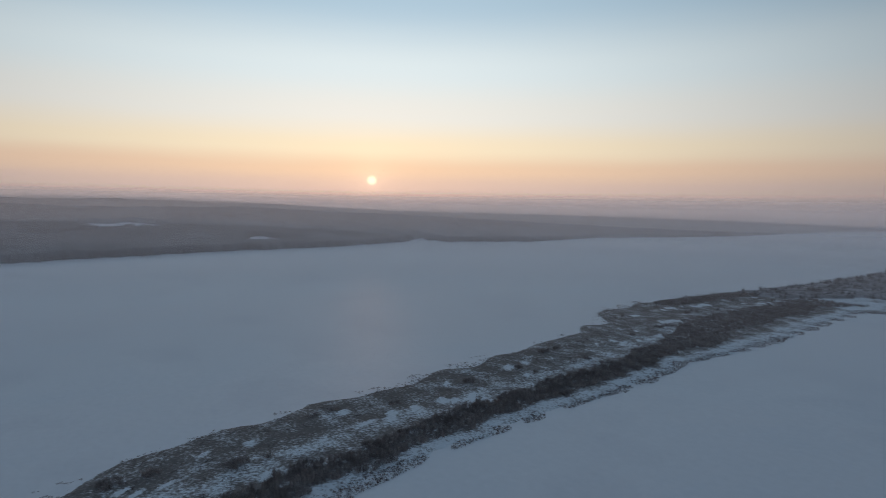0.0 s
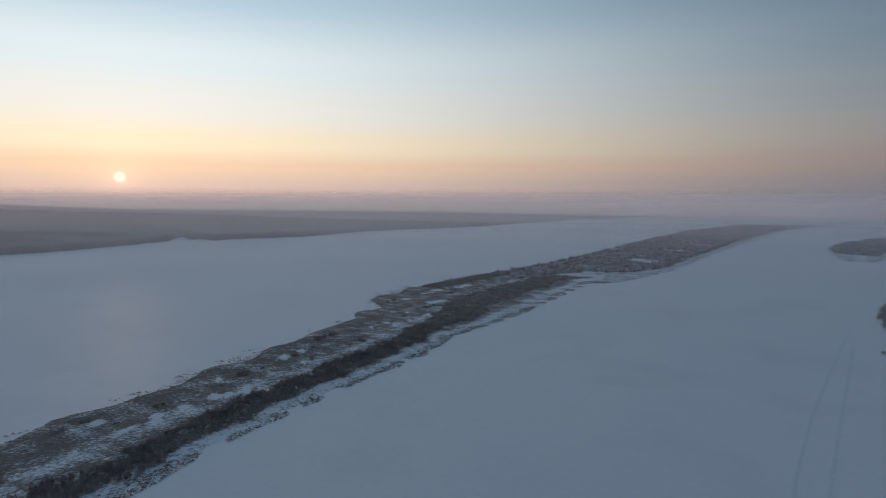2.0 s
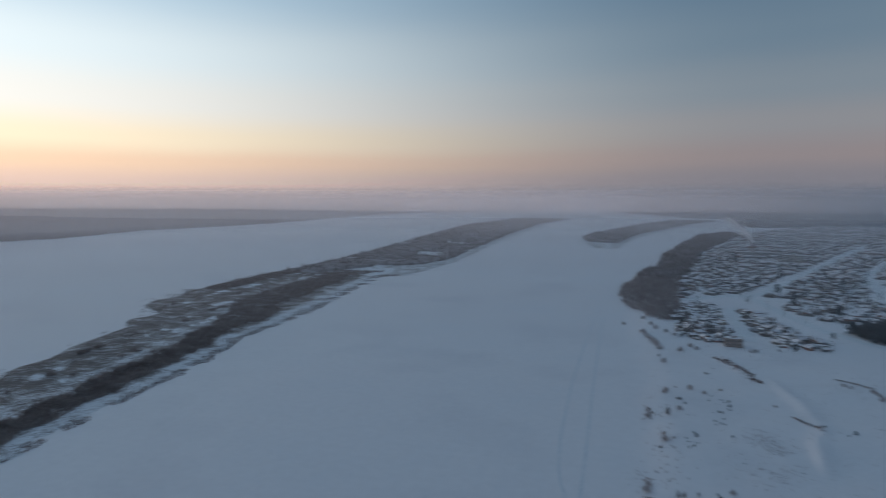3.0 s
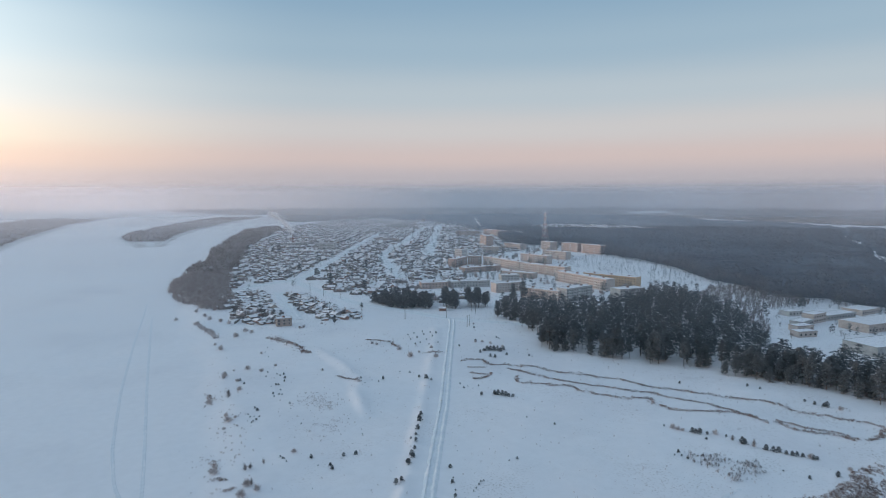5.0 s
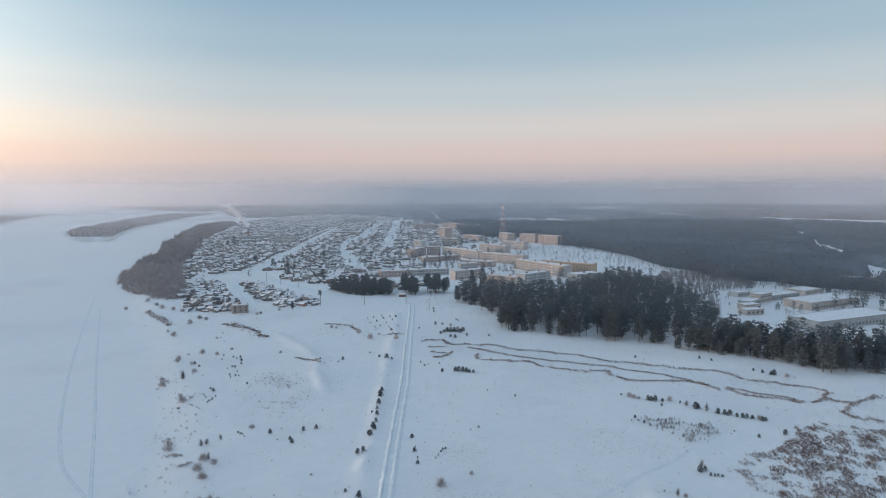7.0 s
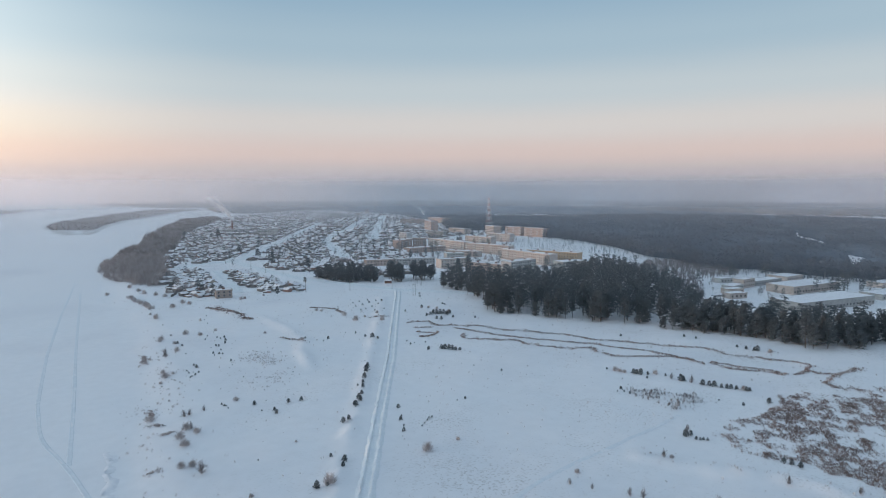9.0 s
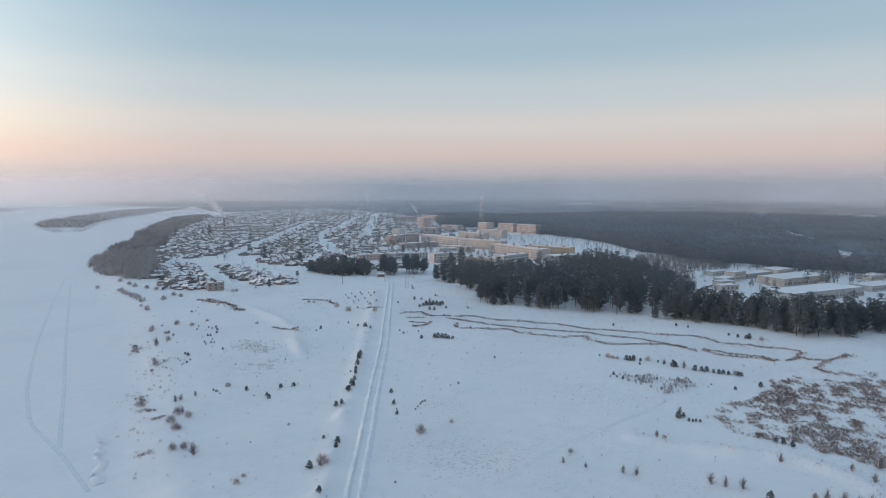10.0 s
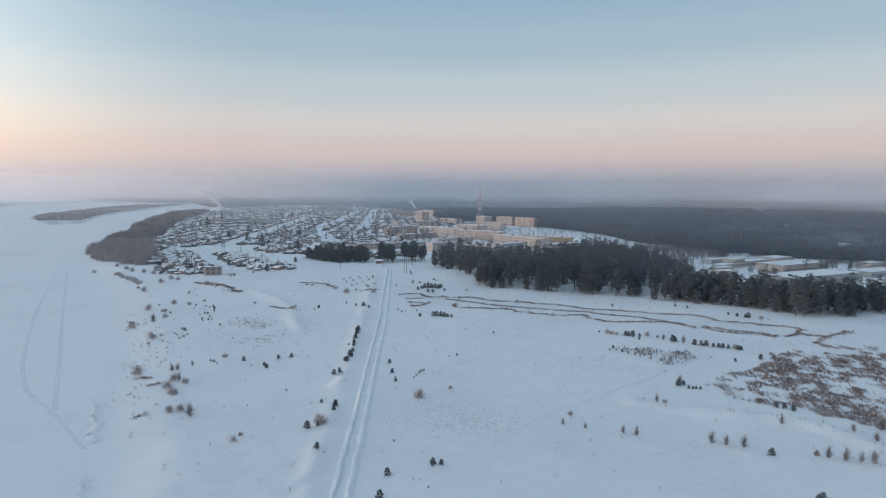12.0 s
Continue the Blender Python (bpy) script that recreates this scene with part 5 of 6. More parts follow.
M_WINDOW = surface("dark_window_glass", [(0.10, 0.105, 0.115), (0.17, 0.175, 0.19)], 0.8, rough=0.15, vary=0.4)
M_FRAME = surface("window_frame_paint", [(0.55, 0.54, 0.52), (0.65, 0.64, 0.62)], 2.0, rough=0.6)
M_FENCE = surface("grey_board_fence", [(0.16, 0.145, 0.14), (0.25, 0.23, 0.22)], 0.8, rough=0.9, island=0.25)
M_STEEL_RED = surface("red_painted_steel", [(0.40, 0.20, 0.17), (0.46, 0.25, 0.22)], 1.0, rough=0.5)
M_STEEL_WHITE = surface("white_painted_steel", [(0.6, 0.6, 0.6), (0.7, 0.7, 0.7)], 1.0, rough=0.5)
M_POLE = surface("weathered_pole_wood", [(0.14, 0.11, 0.09), (0.22, 0.18, 0.15)], 2.0, rough=0.9)


def box(x0, x1, y0, y1, z0, z1):
    v = np.array([(x, y, z) for z in (z0, z1) for y in (y0, y1) for x in (x0, x1)], float)
    f = np.array([(0, 2, 3, 1), (4, 5, 7, 6), (0, 1, 5, 4), (2, 6, 7, 3), (0, 4, 6, 2), (1, 3, 7, 5)])
    return v, f


def quad_mesh(name, shapes, material):
    v, f = joined(shapes)
    me = bpy.data.meshes.new(name)
    me.from_pydata([tuple(map(float, q)) for q in v], [], [tuple(map(int, q)) for q in f])
    me.materials.append(material)
    return me


def gable(w, d, h, rise):
    """House body: walls with gable ends, as quads (ridge along x)."""
    v = [(-w / 2, -d / 2, -0.6), (w / 2, -d / 2, -0.6), (w / 2, d / 2, -0.6), (-w / 2, d / 2, -0.6), (-w / 2, -d / 2, h), (w / 2, -d / 2, h), (w / 2, d / 2, h), (-w / 2, d / 2, h), (-w / 2, 0, h + rise), (w / 2, 0, h + rise)]
    f = [(0, 1, 5, 4), (2, 3, 7, 6), (4, 5, 9, 8), (6, 7, 8, 9), (1, 2, 6, 5), (3, 0, 4, 7), (5, 6, 9, 9), (7, 4, 8, 8)]
    return np.array(v, float), np.array(f)


def roof_slabs(w, d, h, rise, thick, over=0.5, lift=0.0):
    """Two thick pitched slabs with overhang."""
    out = []
    k = rise / (d / 2)
    for s in (-1, 1):
        e = d / 2 + over
        lo, hi = h - over * k + lift, h + rise + lift
        v = np.array([(x, s * yy, z) for z2 in (0, thick) for yy, z in ((e, lo + z2), (0.0, hi + z2)) for x in (-w / 2 - over, w / 2 + over)], float)
        out.append((v, np.array([(0, 1, 3, 2), (4, 6, 7, 5), (0, 4, 5, 1), (2, 3, 7, 6), (0, 2, 6, 4), (1, 5, 7, 3)])))
    return out


PANE = quad_mesh("window", [box(-0.5, 0.5, -0.05, 0.05, -0.6, 0.6)], M_WINDOW)


def clean_faces(f):
    return [tuple(dict.fromkeys(map(int, q))) for q in f]


def house_parts(w, d, h, rise):
    vb, fb = gable(w, d, h, rise)
    body = bpy.data.meshes.new("wall_shell")
    body.from_pydata([tuple(q) for q in vb], [], clean_faces(fb))
    body.materials.append(M_HOUSE)
    sheet = quad_mesh("roof", roof_slabs(w, d, h, rise, 0.12), M_EAVE)
    snow = quad_mesh("roof_snow", roof_slabs(w - 0.1, d - 0.1, h, rise, 0.32, 0.46, 0.125), M_ROOF_SNOW)
    stack = quad_mesh("chimney", [box(w * 0.15, w * 0.15 + 0.6, 0.3, 0.9, h + rise * 0.4, h + rise + 0.9)], M_BRICK)
    wins = [(x, -d / 2 - 0.03, h * 0.55, 0) for x in np.linspace(-w * 0.3, w * 0.3, 3)] + [(w / 2 + 0.03, 0, h * 0.55, 1.5708)]
    return [("wall_shell", body), ("roof", sheet), ("roof_snow", snow), ("chimney", stack)], wins, (joined([(vb, fb)]), joined(roof_slabs(w, d, h, rise, 0.4)))


HOUSES = [house_parts(*q) for q in [(9, 7, 2.8, 1.8), (10, 8, 3.0, 2.3), (7.5, 6, 2.6, 1.4), (12, 7.5, 2.8, 1.9), (6, 4.5, 2.3, 0.9), (8.5, 8, 3.8, 2.2)]]
_hg = np.random.default_rng(77)


def house(i, x, y, turn, size, label, group):
    parts, wins, _ = HOUSES[i]
    ob = thing("house", x, y, size, turn, parts, label, "house", group)
    for wx, wy, wz, wr in wins:
        p = new("window", PANE)
        p.parent = ob
        p.location, p.rotation_euler, p.scale = (wx, wy, wz), (0, 0, wr), (0.9, 1, 1)
    return ob


DIR = radians(61.5)
CU, SU = math.cos(DIR), math.sin(DIR)


def uv(u, v):
    """Street grid: u along the streets from the main road, v across to the right."""
    return 195 + u * CU + v * SU, 701 + u * SU - v * CU


TOWN = [(100, 640), (150, 668), (190, 690), (206, 660), (190, 600), (205, 545), (236, 505), (262, 470), (300, 500), (330, 560), (390, 660), (400, 740), (470, 800), (620, 860), (900, 1250), (1150, 1900), (1280, 2250), (1100, 2500), (800, 2350), (560, 2050), (380, 1740), (330, 1500),
        (215, 1170), (150, 890), (115, 740)]
CLEAR = [(245, 520), (345, 500), (345, 570), (300, 575)]
PLANT = [(250, 1105), (345, 1105), (350, 1010), (290, 1010)]
spots = []
for row, v0 in enumerate(np.arange(-330, 900, 17)):
    u = -260.0 + (row % 3) * 7
    while u < 1800:
        u += _hg.uniform(9.5, 17) * (1 + 0.3 * (u > 900))
        x, y = uv(u, v0 + _hg.uniform(-3, 3))
        spots.append((x, y))
spots = np.array(spots)
ok = inside(spots[:, 0], spots[:, 1], TOWN) & ~inside(spots[:, 0], spots[:, 1], CLEAR) & ~inside(spots[:, 0], spots[:, 1], PLANT) & ~inside(spots[:, 0], spots[:, 1], STAND_ALL)
for line in STREETS:
    ok &= near_line(spots[:, 0], spots[:, 1], line) > 11
ok &= (_hg.uniform(size=len(spots)) < 0.88) & (lumps(spots[:, 0], spots[:, 1], 95, 3) > -1.0)
spots = spots[ok]
spots = spots[np.argsort(np.hypot(spots[:, 0], spots[:, 1]))]
CLUSTER_A = [(80, 560), (92, 612), (128, 612), (120, 525), (114, 445), (96, 447), (84, 462)]
CLUSTER_B = [(142, 594), (160, 572), (162, 500), (172, 458), (164, 442), (138, 447)]
allot = []
for poly, seed in ((CLUSTER_A, 5), (CLUSTER_B, 6)):
    ax, ay = pine_places(poly, 9.0, seed)
    allot += list(zip(ax, ay))
for x, y in allot:
    if math.hypot(x - 107, y - 446) < 13:
        continue
    k = int(_hg.choice([2, 4, 4, 0]))
    house(k, x, y, radians(20) + _hg.choice([0, 1.5708]) + _hg.normal() * 0.1, _hg.uniform(0.6, 0.85), "small weathered allotment house under roof snow", "allotment houses")
NEAR_HOUSES = 185
for x, y in spots[:NEAR_HOUSES]:
    house(int(_hg.integers(0, 6)), x, y, DIR + _hg.choice([0, 1.5708]) + _hg.normal() * 0.05, _hg.uniform(0.6, 0.88), "low wooden house with a thick snow-covered roof", "houses of the town")
far_rows = spots[NEAR_HOUSES:]
turn = DIR + np.where(_hg.uniform(size=len(far_rows)) < 0.5, 0, math.pi / 2)
pl = np.stack([far_rows[:, 0], far_rows[:, 1], ground_z(far_rows[:, 0], far_rows[:, 1]), _hg.uniform(0.6, 0.92, len(far_rows)), turn], 1)
vx, vy = spread_points(420, 1020, 1340, 1050, 1620, lambda x, y: np.hypot((x - 1190) / 150, (y - 1330) / 240) < 1, 78)
pl = np.concatenate([pl, np.stack([vx, vy, ground_z(vx, vy), _hg.uniform(0.8, 1.2, len(vx)), _hg.uniform(0, 3, len(vx))], 1)])
v, f = scatter([h[2][0] for h in HOUSES], pl)
far_walls = mesh_object("far_houses", v, clean_faces(f), M_HOUSE, label="far rows of small weathered town houses", category="houses", kind="stuff")
v, f = scatter([h[2][1] for h in HOUSES], pl)
mesh_object("roofs", v, f, M_ROOF_SNOW, parent=far_walls)
# sheds and fences between the plots
shed_pl, fence = [], []
for x, y in list(spots[:900]) + allot:
    for _ in range(2):
        a = _hg.uniform(0, 6.28)
        sx2, sy2 = x + 7 * math.cos(a), y + 7 * math.sin(a)
        if min(float(near_line(np.array(sx2), np.array(sy2), l)) for l in STREETS) > 7 and sy2 > 440:
            shed_pl.append((sx2, sy2, float(ground_z(sx2, sy2)), _hg.uniform(0.4, 0.62), DIR + _hg.choice([0, 1.5708])))
    for s in (0, 1):
        if _hg.uniform() < 0.75 and y > 462:
            a = DIR + s * 1.5708
            fence.append((x + 6.8 * math.cos(a + 1.57), y + 6.8 * math.sin(a + 1.57), a, _hg.uniform(9, 15)))
v, f = scatter([HOUSES[4][2][0]], shed_pl)
sheds = mesh_object("sheds", v, clean_faces(f), M_HOUSE, label="small board sheds in the snowy gardens", category="sheds", kind="stuff")
v, f = scatter([HOUSES[4][2][1]], shed_pl)
mesh_object("roofs", v, f, M_ROOF_SNOW, parent=sheds)
bits = []
for x, y, a, n in fence:
    bv, bf = box(-n / 2, n / 2, -0.06, 0.06, -0.5, 1.7)
    c, s = math.cos(a), math.sin(a)
    bv = np.stack([x + bv[:, 0] * c - bv[:, 1] * s, y + bv[:, 0] * s + bv[:, 1] * c, float(ground_z(x, y)) + bv[:, 2]], 1)
    bits.append((bv, bf))
v, f = joined(bits)
mesh_object("garden_fences", v, f, M_FENCE, label="dark board fences between snowy garden plots", category="fences", kind="stuff")
# garden trees
tx, ty = spread_points(14500, 80, 1300, 430, 2500, lambda x, y: (inside(x, y, TOWN) | inside(x, y, CLUSTER_A) | inside(x, y, CLUSTER_B)) & (lumps(x, y, 70, 2) > -0.8), 79)
keep = np.ones(len(tx), bool)
for line in STREETS:
    keep &= near_line(tx, ty, line) > 9
tx, ty = tx[keep], ty[keep]
cut = int(len(tx) * 0.8)
v, f = scatter(CROWNS_FAR, rows(tx[:cut], ty[:cut], ground_z(tx[:cut], ty[:cut]), 0.45, 1.15, 80))
mesh_object("garden_trees", v, f, M_TWIG_DARK, label="bare garden trees between the town houses", category="trees", kind="stuff")
v, f = scatter(TINY_PINES, rows(tx[cut:], ty[cut:], ground_z(tx[cut:], ty[cut:]), 0.4, 0.85, 81))
mesh_object("garden_pines", v, f, M_PINE, label="dark pines standing between the town houses", category="trees", kind="stuff")


# ---------------------------------------------------------------- apartment blocks
BALCONY = quad_mesh("balcony", [box(-1.3, 1.3, -0.5, 0.5, -0.55, 0.55)], M_FRAME)


FOOTPRINTS = []


def flat_block(a, b, depth, storeys, wall, label, name="apartment_block", side=1, single=True, balconies=True, step=2.6, kind_group="apartment blocks"):
    """A flat-roofed block whose long face runs from a to b; the body lies on the side away from the field."""
    (ax, ay), (bx, by) = a, b
    n, ang0 = math.hypot(bx - ax, by - ay), math.atan2(by - ay, bx - ax)
    h = storeys * step + 0.8
    ob = new(name)
    z0 = float(ground_z((ax + bx) / 2, (ay + by) / 2))
    ob.matrix_world = pose((ax + bx) / 2, (ay + by) / 2, z0, 0, 0, math.degrees(ang0))
    tagged(ob, label, "apartment building" if storeys > 2 else "building", kind_group)
    d0, d1 = (0, depth) if side > 0 else (-depth, 0)
    FOOTPRINTS.append((a, b))

    def add(pname, shapes, mat, parent=ob, lab=""):
        p = new(pname, quad_mesh(pname, shapes, mat))
        p.parent = parent
        return tagged(p, lab)

    add("wall_shell", [box(-n / 2, n / 2, d0, d1, -1, h)], wall)
    e = 0.25
    add("parapet", [box(-n / 2 - e, n / 2 + e, d0 - e, d0 + 0.2, h - 0.1, h + 0.5), box(-n / 2 - e, n / 2 + e, d1 - 0.2, d1 + e, h - 0.1, h + 0.5), box(-n / 2 - e, -n / 2 + 0.2, d0 + 0.2, d1 - 0.2, h - 0.1, h + 0.5), box(n / 2 - 0.2, n / 2 + e, d0 + 0.2, d1 - 0.2, h - 0.1, h + 0.5)], wall)
    add("roof_snow", [box(-n / 2 + 0.2, n / 2 - 0.2, d0 + 0.2, d1 - 0.2, h - 0.05, h + 0.42)], M_ROOF_SNOW)
    for k in range(max(1, int(n / 18)) if name != "warehouse" else 0):
        cx = -n / 2 + (k + 0.5) * n / max(1, int(n / 18))
        add("roof_vent", [box(cx - 0.9, cx + 0.9, (d0 + d1) / 2 - 0.7, (d0 + d1) / 2 + 0.7, h + 0.3, h + 1.6)], M_BRICK)
    cols = max(2, int(n / 3.1))
    small = []
    for face_y, out in ((d0 - 0.04, -1), (d1 + 0.04, 1)):
        for s in range(storeys):
            zc = s * step + 1.9
            xs = -n / 2 + (np.arange(cols) + 0.5) * n / cols
            for xw in xs:
                if single:
                    p = new("window", PANE)
                    p.parent, p.location, p.scale = ob, (xw, face_y, zc), (1.2, 1, 1.0)
                else:
                    small.append(box(xw - 0.6, xw + 0.6, face_y - 0.05, face_y + 0.05, zc - 0.6, zc + 0.6))
            if balconies and s > 0:
                for xw in xs[::4]:
                    p = new("balcony", BALCONY)
                    p.parent, p.location = ob, (xw + n / cols * 0.5, face_y + out * 0.5, zc - 0.7)
    if small:
        tagged(add("window_field", small, M_WINDOW), kind="stuff")
    return ob


PANEL = "pale beige panel apartment block with balconies"
flat_block((450, 510), (469, 452), 12, 4, M_YELLOW_WALL, "long ochre-rendered block with snow on its flat roof", balconies=False)
flat_block((431, 535), (431, 454), 12, 4, M_PALE_WALL, PANEL)
flat_block((443, 620), (461, 556), 12, 4, M_PALE_WALL, PANEL)
flat_block((446, 713), (447, 628), 12, 4, M_PALE_WALL, PANEL, single=False)
flat_block((429, 726), (445, 716), 12, 4, M_PINK_WALL, "faded pink apartment block end with snowy roof", single=False)
flat_block((397, 702), (428, 726), 12, 4, M_PINK_WALL, "faded pink apartment block with a stepped facade", single=False)
flat_block((356, 423), (392, 430), 12, 4, M_GREY_WALL, "grey panel block half hidden behind pines")
flat_block((398, 400), (426, 398), 14, 4, M_GREY_WALL, "pale grey block beside the ochre block")
flat_block((329, 498), (361, 496), 11, 3, M_PALE_WALL, "low pale apartment block behind the pine wood")
flat_block((336, 466), (350, 428), 11, 3, M_PALE_WALL, "low pale apartment block close to the pine wood")
flat_block((378, 646), (433, 649), 13, 2, M_PINK_WALL, "low pinkish hall with a broad snowy roof", balconies=False, single=False, name="public_building")
flat_block((400, 599), (419, 561), 12, 2, M_PALE_WALL, "low pale building beside the apartment blocks", balconies=False, single=False, name="public_building")
flat_block((380, 566), (400, 560), 12, 2, M_GREY_WALL, "low grey building with snowy roof", balconies=False, single=False, name="public_building")
flat_block((512, 718), (522, 670), 12, 4, M_PALE_WALL, "pale apartment block with rows of windows", single=False)
flat_block((567, 739), (578, 697), 12, 4, M_PALE_WALL, "pale apartment block with rows of windows", single=False)
flat_block((652, 800), (662, 772), 14, 5, M_PINK_WALL, "pinkish apartment block before the forest", single=False)
flat_block((664, 765), (670, 725), 14, 5, M_PINK_WALL, "pinkish apartment block before the forest", single=False)
flat_block((646, 848), (640, 815), 14, 5, M_PALE_WALL, "pale block beside the lattice mast", single=False)
flat_block((600, 976), (592, 941), 14, 7, M_PINK_WALL, "tall pinkish block among low houses", single=False)
flat_block((764, 1230), (766, 1154), 13, 5, M_PINK_WALL, "long pinkish block before the forest edge", single=False)
flat_block((609, 907), (611, 860), 13, 3, M_PALE_WALL, "low pale block near the mast", single=False, balconies=False)
flat_block((538, 864), (554, 840), 12, 3, M_GREY_WALL, "low grey block near the mast", single=False, balconies=False)
flat_block((448, 798), (452, 784), 12, 5, M_GREY_WALL, "narrow grey block among low houses", single=False, balconies=False)
flat_block((274, 553), (301, 546), 13, 2, M_PINK_WALL, "two-storey pinkish building with snowy roof", balconies=False, name="public_building")
flat_block((304, 545), (345, 535), 13, 2, M_GREY_WALL, "two-storey grey building with broad snowy roof", balconies=False, name="public_building")
flat_block((311, 1056), (338, 1040), 12, 4, M_GREY_WALL, "grey five-storey apartment block among houses", single=False)
flat_block((262, 1128), (318, 1126), 18, 3, M_GREY_WALL, "grey boiler house hall beside a chimney", single=False, balconies=False, name="factory_hall")
for a, b, d, s, w in [((459, 225), (514, 219), 22, 1, M_PALE_WALL), ((394, 187), (464, 175), 22, 1, M_GREY_WALL), ((484, 178), (520, 172), 16, 1, M_GREY_WALL), ((457, 262), (474, 263), 9, 2, M_PALE_WALL),
                      ((437, 258), (455, 261), 9, 1, M_GREY_WALL), ((478, 264), (512, 262), 12, 1, M_GREY_WALL), ((521, 262), (546, 262), 16, 1, M_PALE_WALL), ((468, 288), (482, 286), 9, 1, M_GREY_WALL), ((420, 251), (434, 248), 8, 1, M_PALE_WALL), ((404, 240), (418, 236), 8, 1, M_PALE_WALL), ((548, 203), (570, 200), 12, 1, M_PALE_WALL)]:
    flat_block(a, b, d, s, w, "long low depot hall with snow-covered roof", "warehouse", 1, single=False, balconies=False, step=4.6 if d > 18 else 2.8, kind_group="depot halls")
# trees in the yards between the blocks
YARDS = [(330, 440), (395, 392), (440, 395), (480, 450), (490, 600), (600, 690), (700, 740), (700, 830), (640, 940), (480, 820), (395, 745), (330, 560)]
cx, cy = spread_points(900, 330, 700, 390, 940, lambda x, y: inside(x, y, YARDS) & (lumps(x, y, 40, 2) > -0.35) & ~inside(x, y, GLADE), 83)
keep = np.ones(len(cx), bool)
for a, b in FOOTPRINTS:
    n = math.hypot(b[0] - a[0], b[1] - a[1])
    o = (-(b[1] - a[1]) / n * 7, (b[0] - a[0]) / n * 7)
    keep &= near_line(cx, cy, [(a[0] + o[0], a[1] + o[1]), (b[0] + o[0], b[1] + o[1])]) > 11
cx, cy = cx[keep], cy[keep]
cut = int(len(cx) * 0.65)
v, f = scatter(CROWNS_FAR, rows(cx[:cut], cy[:cut], ground_z(cx[:cut], cy[:cut]), 0.6, 1.25, 84))
mesh_object("yard_trees", v, f, M_TWIG_DARK, label="bare trees in the yards between apartment blocks", category="trees", kind="stuff")
v, f = scatter(LOW_PINES, rows(cx[cut:], cy[cut:], ground_z(cx[cut:], cy[cut:]), 0.4, 0.8, 85))
mesh_object("yard_pines", v, f, M_PINE, label="dark pines standing among the apartment blocks", category="trees", kind="stuff")
# trees round the depot halls
DEPOT = [(385, 222), (410, 262), (462, 312), (560, 312), (610, 262), (612, 170), (520, 150), (470, 168), (440, 212)]
cx, cy = spread_points(700, 380, 615, 150, 315, lambda x, y: inside(x, y, DEPOT) & (lumps(x, y, 34, 3) > 0.0), 87)
keep = np.ones(len(cx), bool)
for a, b in FOOTPRINTS:
    n = math.hypot(b[0] - a[0], b[1] - a[1])
    o = (-(b[1] - a[1]) / n * 10, (b[0] - a[0]) / n * 10)
    keep &= near_line(cx, cy, [(a[0] + o[0], a[1] + o[1]), (b[0] + o[0], b[1] + o[1])]) > 15
cx, cy = cx[keep], cy[keep]
cut = int(len(cx) * 0.6)
v, f = scatter(CROWNS_BARE, rows(cx[:cut], cy[:cut], ground_z(cx[:cut], cy[:cut]), 0.5, 0.95, 88))
mesh_object("yard_trees", v, f, M_TWIG_FROST, label="frosted bare trees round the depot halls", category="trees", kind="stuff")
v, f = scatter(LOW_PINES, rows(cx[cut:], cy[cut:], ground_z(cx[cut:], cy[cut:]), 0.35, 0.75, 89))
mesh_object("yard_pines", v, f, M_PINE_SNOW, label="snow-dusted pines round the depot halls", category="trees", kind="stuff")
for i in range(26):
    u0 = _hg.uniform(250, 1500)
    x, y = uv(u0, _hg.uniform(40, 650))
    a = DIR + _hg.choice([0, 1.5708])
    n = _hg.uniform(35, 70)
    if not inside(np.array(x), np.array(y), TOWN) or math.hypot(x, y) < 1050:
        continue
    flat_block((x, y), (x + n * math.cos(a), y + n * math.sin(a)), 12, int(_hg.integers(2, 6)), [M_PALE_WALL, M_GREY_WALL, M_PINK_WALL][i % 3], "distant pale apartment block among town houses", side=1, single=False, balconies=False, kind_group="distant apartment blocks")
# two-storey brick house at the edge of the allotments, and the hut where the roads meet
flat_block((102, 441), (113, 439.5), 8.5, 2, palette("beige_brick", [(0.42, 0.35, 0.315), (0.44, 0.37, 0.33)]), "two-storey beige brick house with snowy roof", "brick_house", 1, balconies=False, step=2.3, kind_group="houses of the town")
RED_WALL = HOUSES[4][0][0][1].copy()
RED_WALL.materials.clear()
RED_WALL.materials.append(M_BRICK)
hut = thing("hut", 239, 440, 0.9, radians(-32), [("wall_shell", RED_WALL)] + HOUSES[4][0][1:], "small reddish wooden hut by the road", "hut", "")

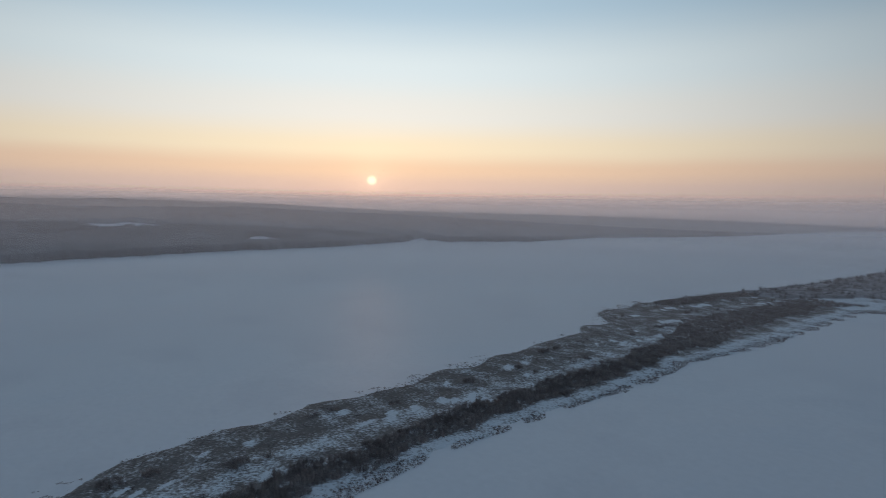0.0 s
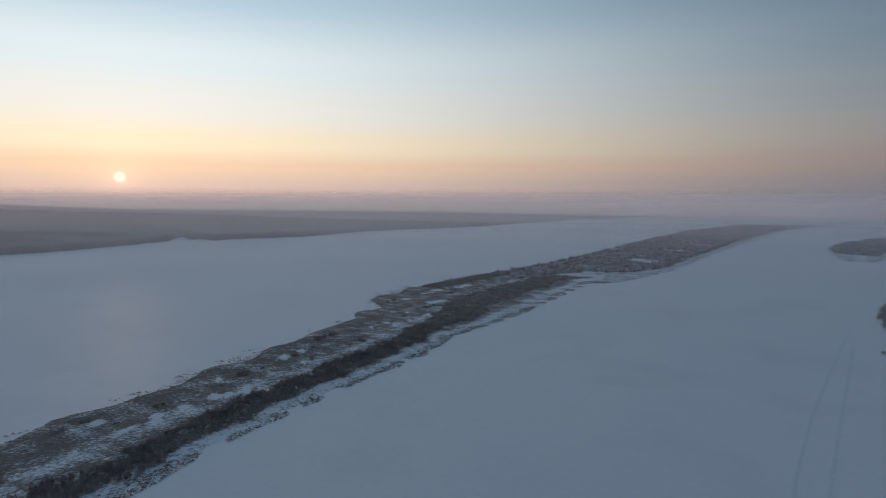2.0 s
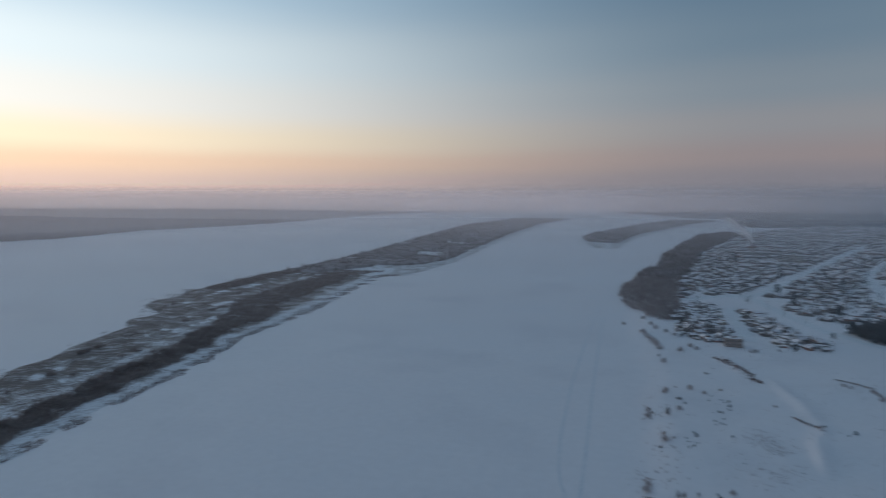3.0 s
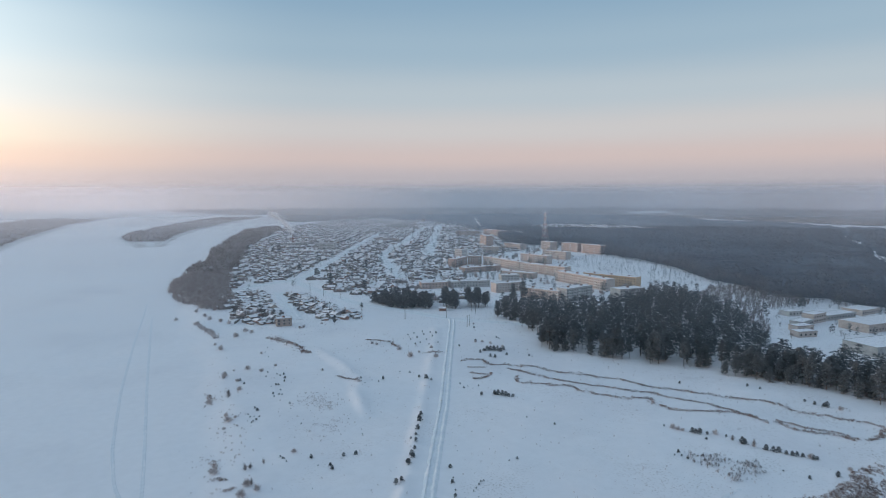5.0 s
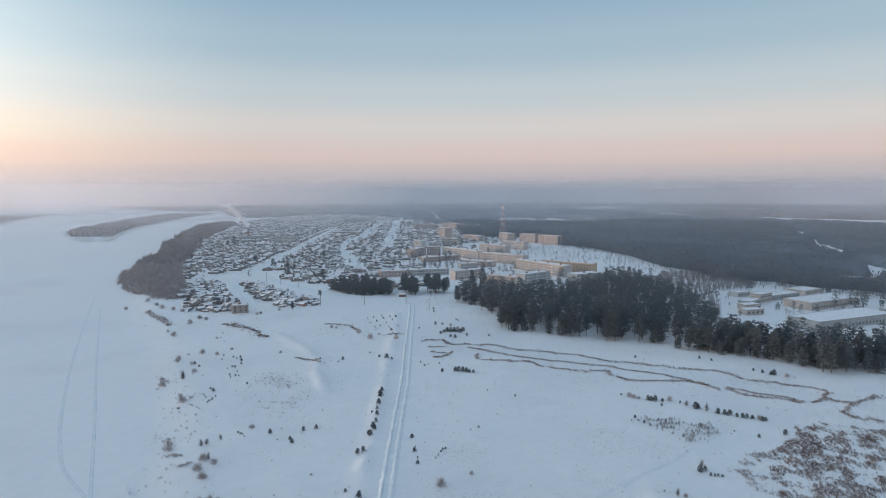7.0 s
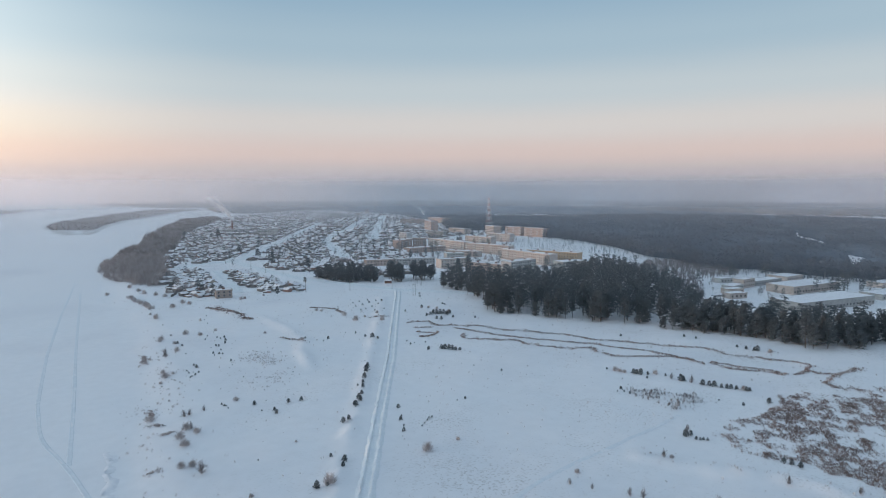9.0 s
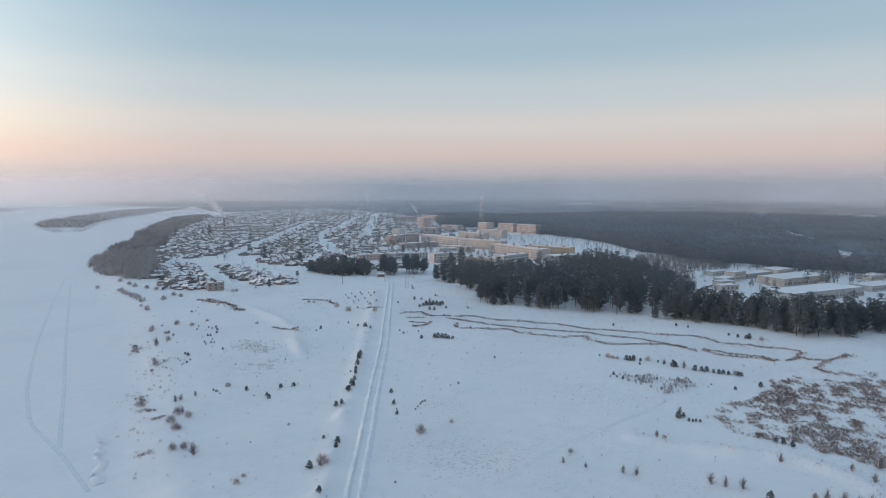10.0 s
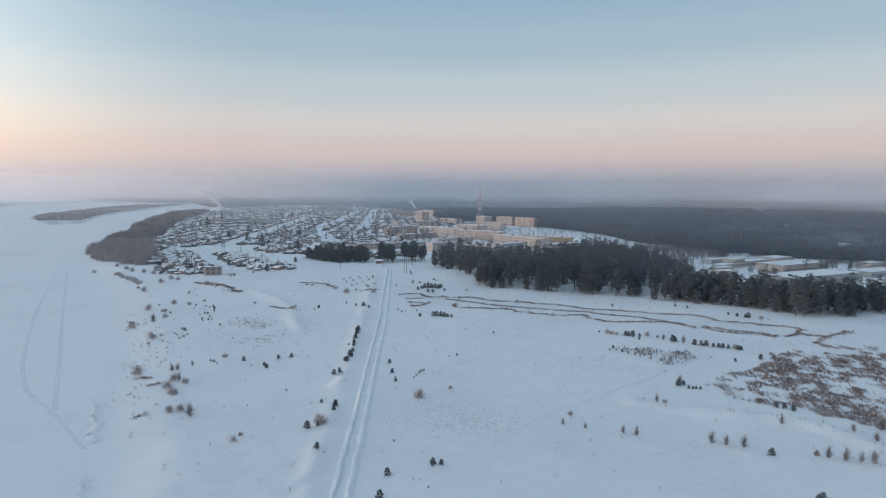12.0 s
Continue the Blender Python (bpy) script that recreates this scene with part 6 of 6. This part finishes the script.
# ---------------------------------------------------------------- mast, chimneys, smoke, poles
def mast(x, y, height, label):
    ob = new("lattice_mast")
    ob.location = (x, y, float(ground_z(x, y)))
    tagged(ob, label, "radio mast")

    def strut(p, q, r):
        p, q = Vector(p), Vector(q)
        t = (q - p).to_track_quat("Z", "Y").to_matrix()
        bv, bf = box(-r, r, -r, r, 0, (q - p).length)
        return np.array([list(p + t @ Vector(c)) for c in bv]), bf

    levels = np.linspace(0, height, 13)
    half = lambda z: 5.0 * (1 - z / height) ** 1.3 + 0.9
    for k in range(12):
        z0, z1 = levels[k], levels[k + 1]
        c0 = [(sx * half(z0), sy * half(z0), z0) for sx, sy in ((-1, -1), (1, -1), (1, 1), (-1, 1))]
        c1 = [(sx * half(z1), sy * half(z1), z1) for sx, sy in ((-1, -1), (1, -1), (1, 1), (-1, 1))]
        shapes = []
        for i in range(4):
            j = (i + 1) % 4
            shapes += [strut(c0[i], c1[i], 0.15), strut(c0[i], c1[j], 0.07), strut(c0[j], c1[i], 0.07), strut(c1[i], c1[j], 0.08)]
        p = new("lattice_section", quad_mesh("lattice_section", shapes, M_STEEL_RED if k % 2 else M_STEEL_WHITE))
        p.parent = ob
    for z in (0.78, 0.9):
        p = new("platform", quad_mesh("platform", [box(-2.2, 2.2, -2.2, 2.2, height * z, height * z + 0.3)], M_STEEL_WHITE))
        p.parent = ob
    top_platform = p
    for k, a in enumerate((0.3, 2.2, 4.4)):
        p = new("antenna", quad_mesh("antenna", [box(-0.5, 0.5, -0.3, 0.3, 0, 2.6)], M_STEEL_WHITE))
        p.parent, p.location = top_platform, (2.0 * math.cos(a), 2.0 * math.sin(a), height * 0.9)
    p = new("spike", quad_mesh("spike", [box(-0.12, 0.12, -0.12, 0.12, height, height + 4)], M_STEEL_RED))
    p.parent = ob
    return ob


mast(690, 895, 61, "tall red and white lattice radio mast")


def smokestack(x, y, height, r, material, label):
    ob = new("smokestack")
    ob.location = (x, y, float(ground_z(x, y)))
    tagged(ob, label, "chimney")
    p = new("shaft", mesh_of("shaft", tube([(0, 0, -1), (0, 0, height * 0.5), (0, 0, height)], [r, r * 0.8, r * 0.65], 12), material))
    p.parent = ob
    shaft = p
    p = new("rim", mesh_of("rim", tube([(0, 0, height - 1.0), (0, 0, height - 0.9), (0, 0, height), (0, 0, height + 0.01)], [r * 0.65, r * 0.8, r * 0.8, 0.02], 12), M_EAVE))
    p.parent = shaft
    return ob


smokestack(286, 1132, 25, 1.8, M_BRICK, "brick boiler-house chimney with white smoke")
smokestack(1090, 2160, 42, 2.2, M_GREY_WALL, "distant grey chimney with a thin plume")


def smoke_material():
    m = bpy.data.materials.new("thin_white_smoke")
    m.use_nodes = True
    nt = m.node_tree
    nt.nodes.clear()
    front, through_light = nt.nodes.new("ShaderNodeBsdfDiffuse"), nt.nodes.new("ShaderNodeBsdfTranslucent")
    for n in (front, through_light):
        n.inputs["Color"].default_value = (0.93, 0.93, 0.94, 1)
    half = nt.nodes.new("ShaderNodeMixShader")
    nt.links.new(front.outputs[0], half.inputs[1])
    nt.links.new(through_light.outputs[0], half.inputs[2])
    out = nt.nodes.new("ShaderNodeOutputMaterial")
    nt.links.new(half.outputs[0], out.inputs[0])
    return m


M_SMOKE = smoke_material()


def plume(x, y, z, top, width, drift, count, fleck, seed, label):
    """A column of fine flecks that widens, leans with the wind and thins out."""
    g = np.random.default_rng(seed)
    t = g.uniform(0, 1, count) ** 1.5
    billow = 1 + 0.25 * np.sin(17 * t) + 0.15 * np.sin(41 * t + 1)
    r = (0.9 + width * t ** 0.9) * billow * np.abs(g.normal(size=count)) * 0.55
    a = g.uniform(0, 6.283, count)
    c = np.stack([x + drift[0] * t ** 1.5 + r * np.cos(a), y + drift[1] * t ** 1.5 + r * np.sin(a), z + top * t + 0.35 * r * g.normal(size=count)], 1)
    d, e = g.normal(size=(2, count, 3)) * fleck
    v = np.stack([c - d, c + d, c + e], 1).reshape(-1, 3)
    return mesh_object("smoke_plume", v, np.arange(3 * count).reshape(-1, 3), M_SMOKE, label=label, category="smoke", kind="stuff")


plume(286, 1132, 25.5, 42, 16, (-42, -16), 17000, 0.24, 5, "pale chimney smoke drifting with the wind")
plume(1090, 2160, 42.5, 40, 4, (-6, 4), 2500, 0.4, 6, "thin white plume over the distant chimney")
plume(905, 1480, 8.0, 26, 6, (-12, 6), 1200, 0.4, 7, "faint house smoke over the forest village")

POLE = [("pole", mesh_of("pole", tube([(0, 0, -0.6), (0, 0, 9.0)], [0.16, 0.11], 6), M_POLE)), ("crossarm", quad_mesh("crossarm", [box(-1.0, 1.0, -0.07, 0.07, 8.2, 8.36)], M_POLE))]
INSUL = quad_mesh("insulator", [box(-0.06, 0.06, -0.06, 0.06, 8.36, 8.62)], M_STEEL_WHITE)
for x, y, a in [(196, 421, 0.6), (233, 466, 0.4), (226, 409, 0.5), (258, 425, 0.2), (254, 412, 0.4), (225, 375, 0.5), (228, 377, 0.5), (182, 536, 0.2), (173, 560, 0.1), (169, 593, 0.1), (163, 629, 0.1), (202, 481, 0.3), (166, 435, 0.4), (161, 660, 0.1), (300, 395, 0.8)]:
    ob = thing("utility_pole", x, y, 1.0, a, POLE, "slender wooden utility pole with a crossarm", "utility pole", "poles along the road")
    for dx in (-0.85, 0.85):
        p = new("insulator", INSUL)
        p.parent, p.location = next(c for c in ob.children if c.name.startswith("crossarm")), (dx, 0, 0)
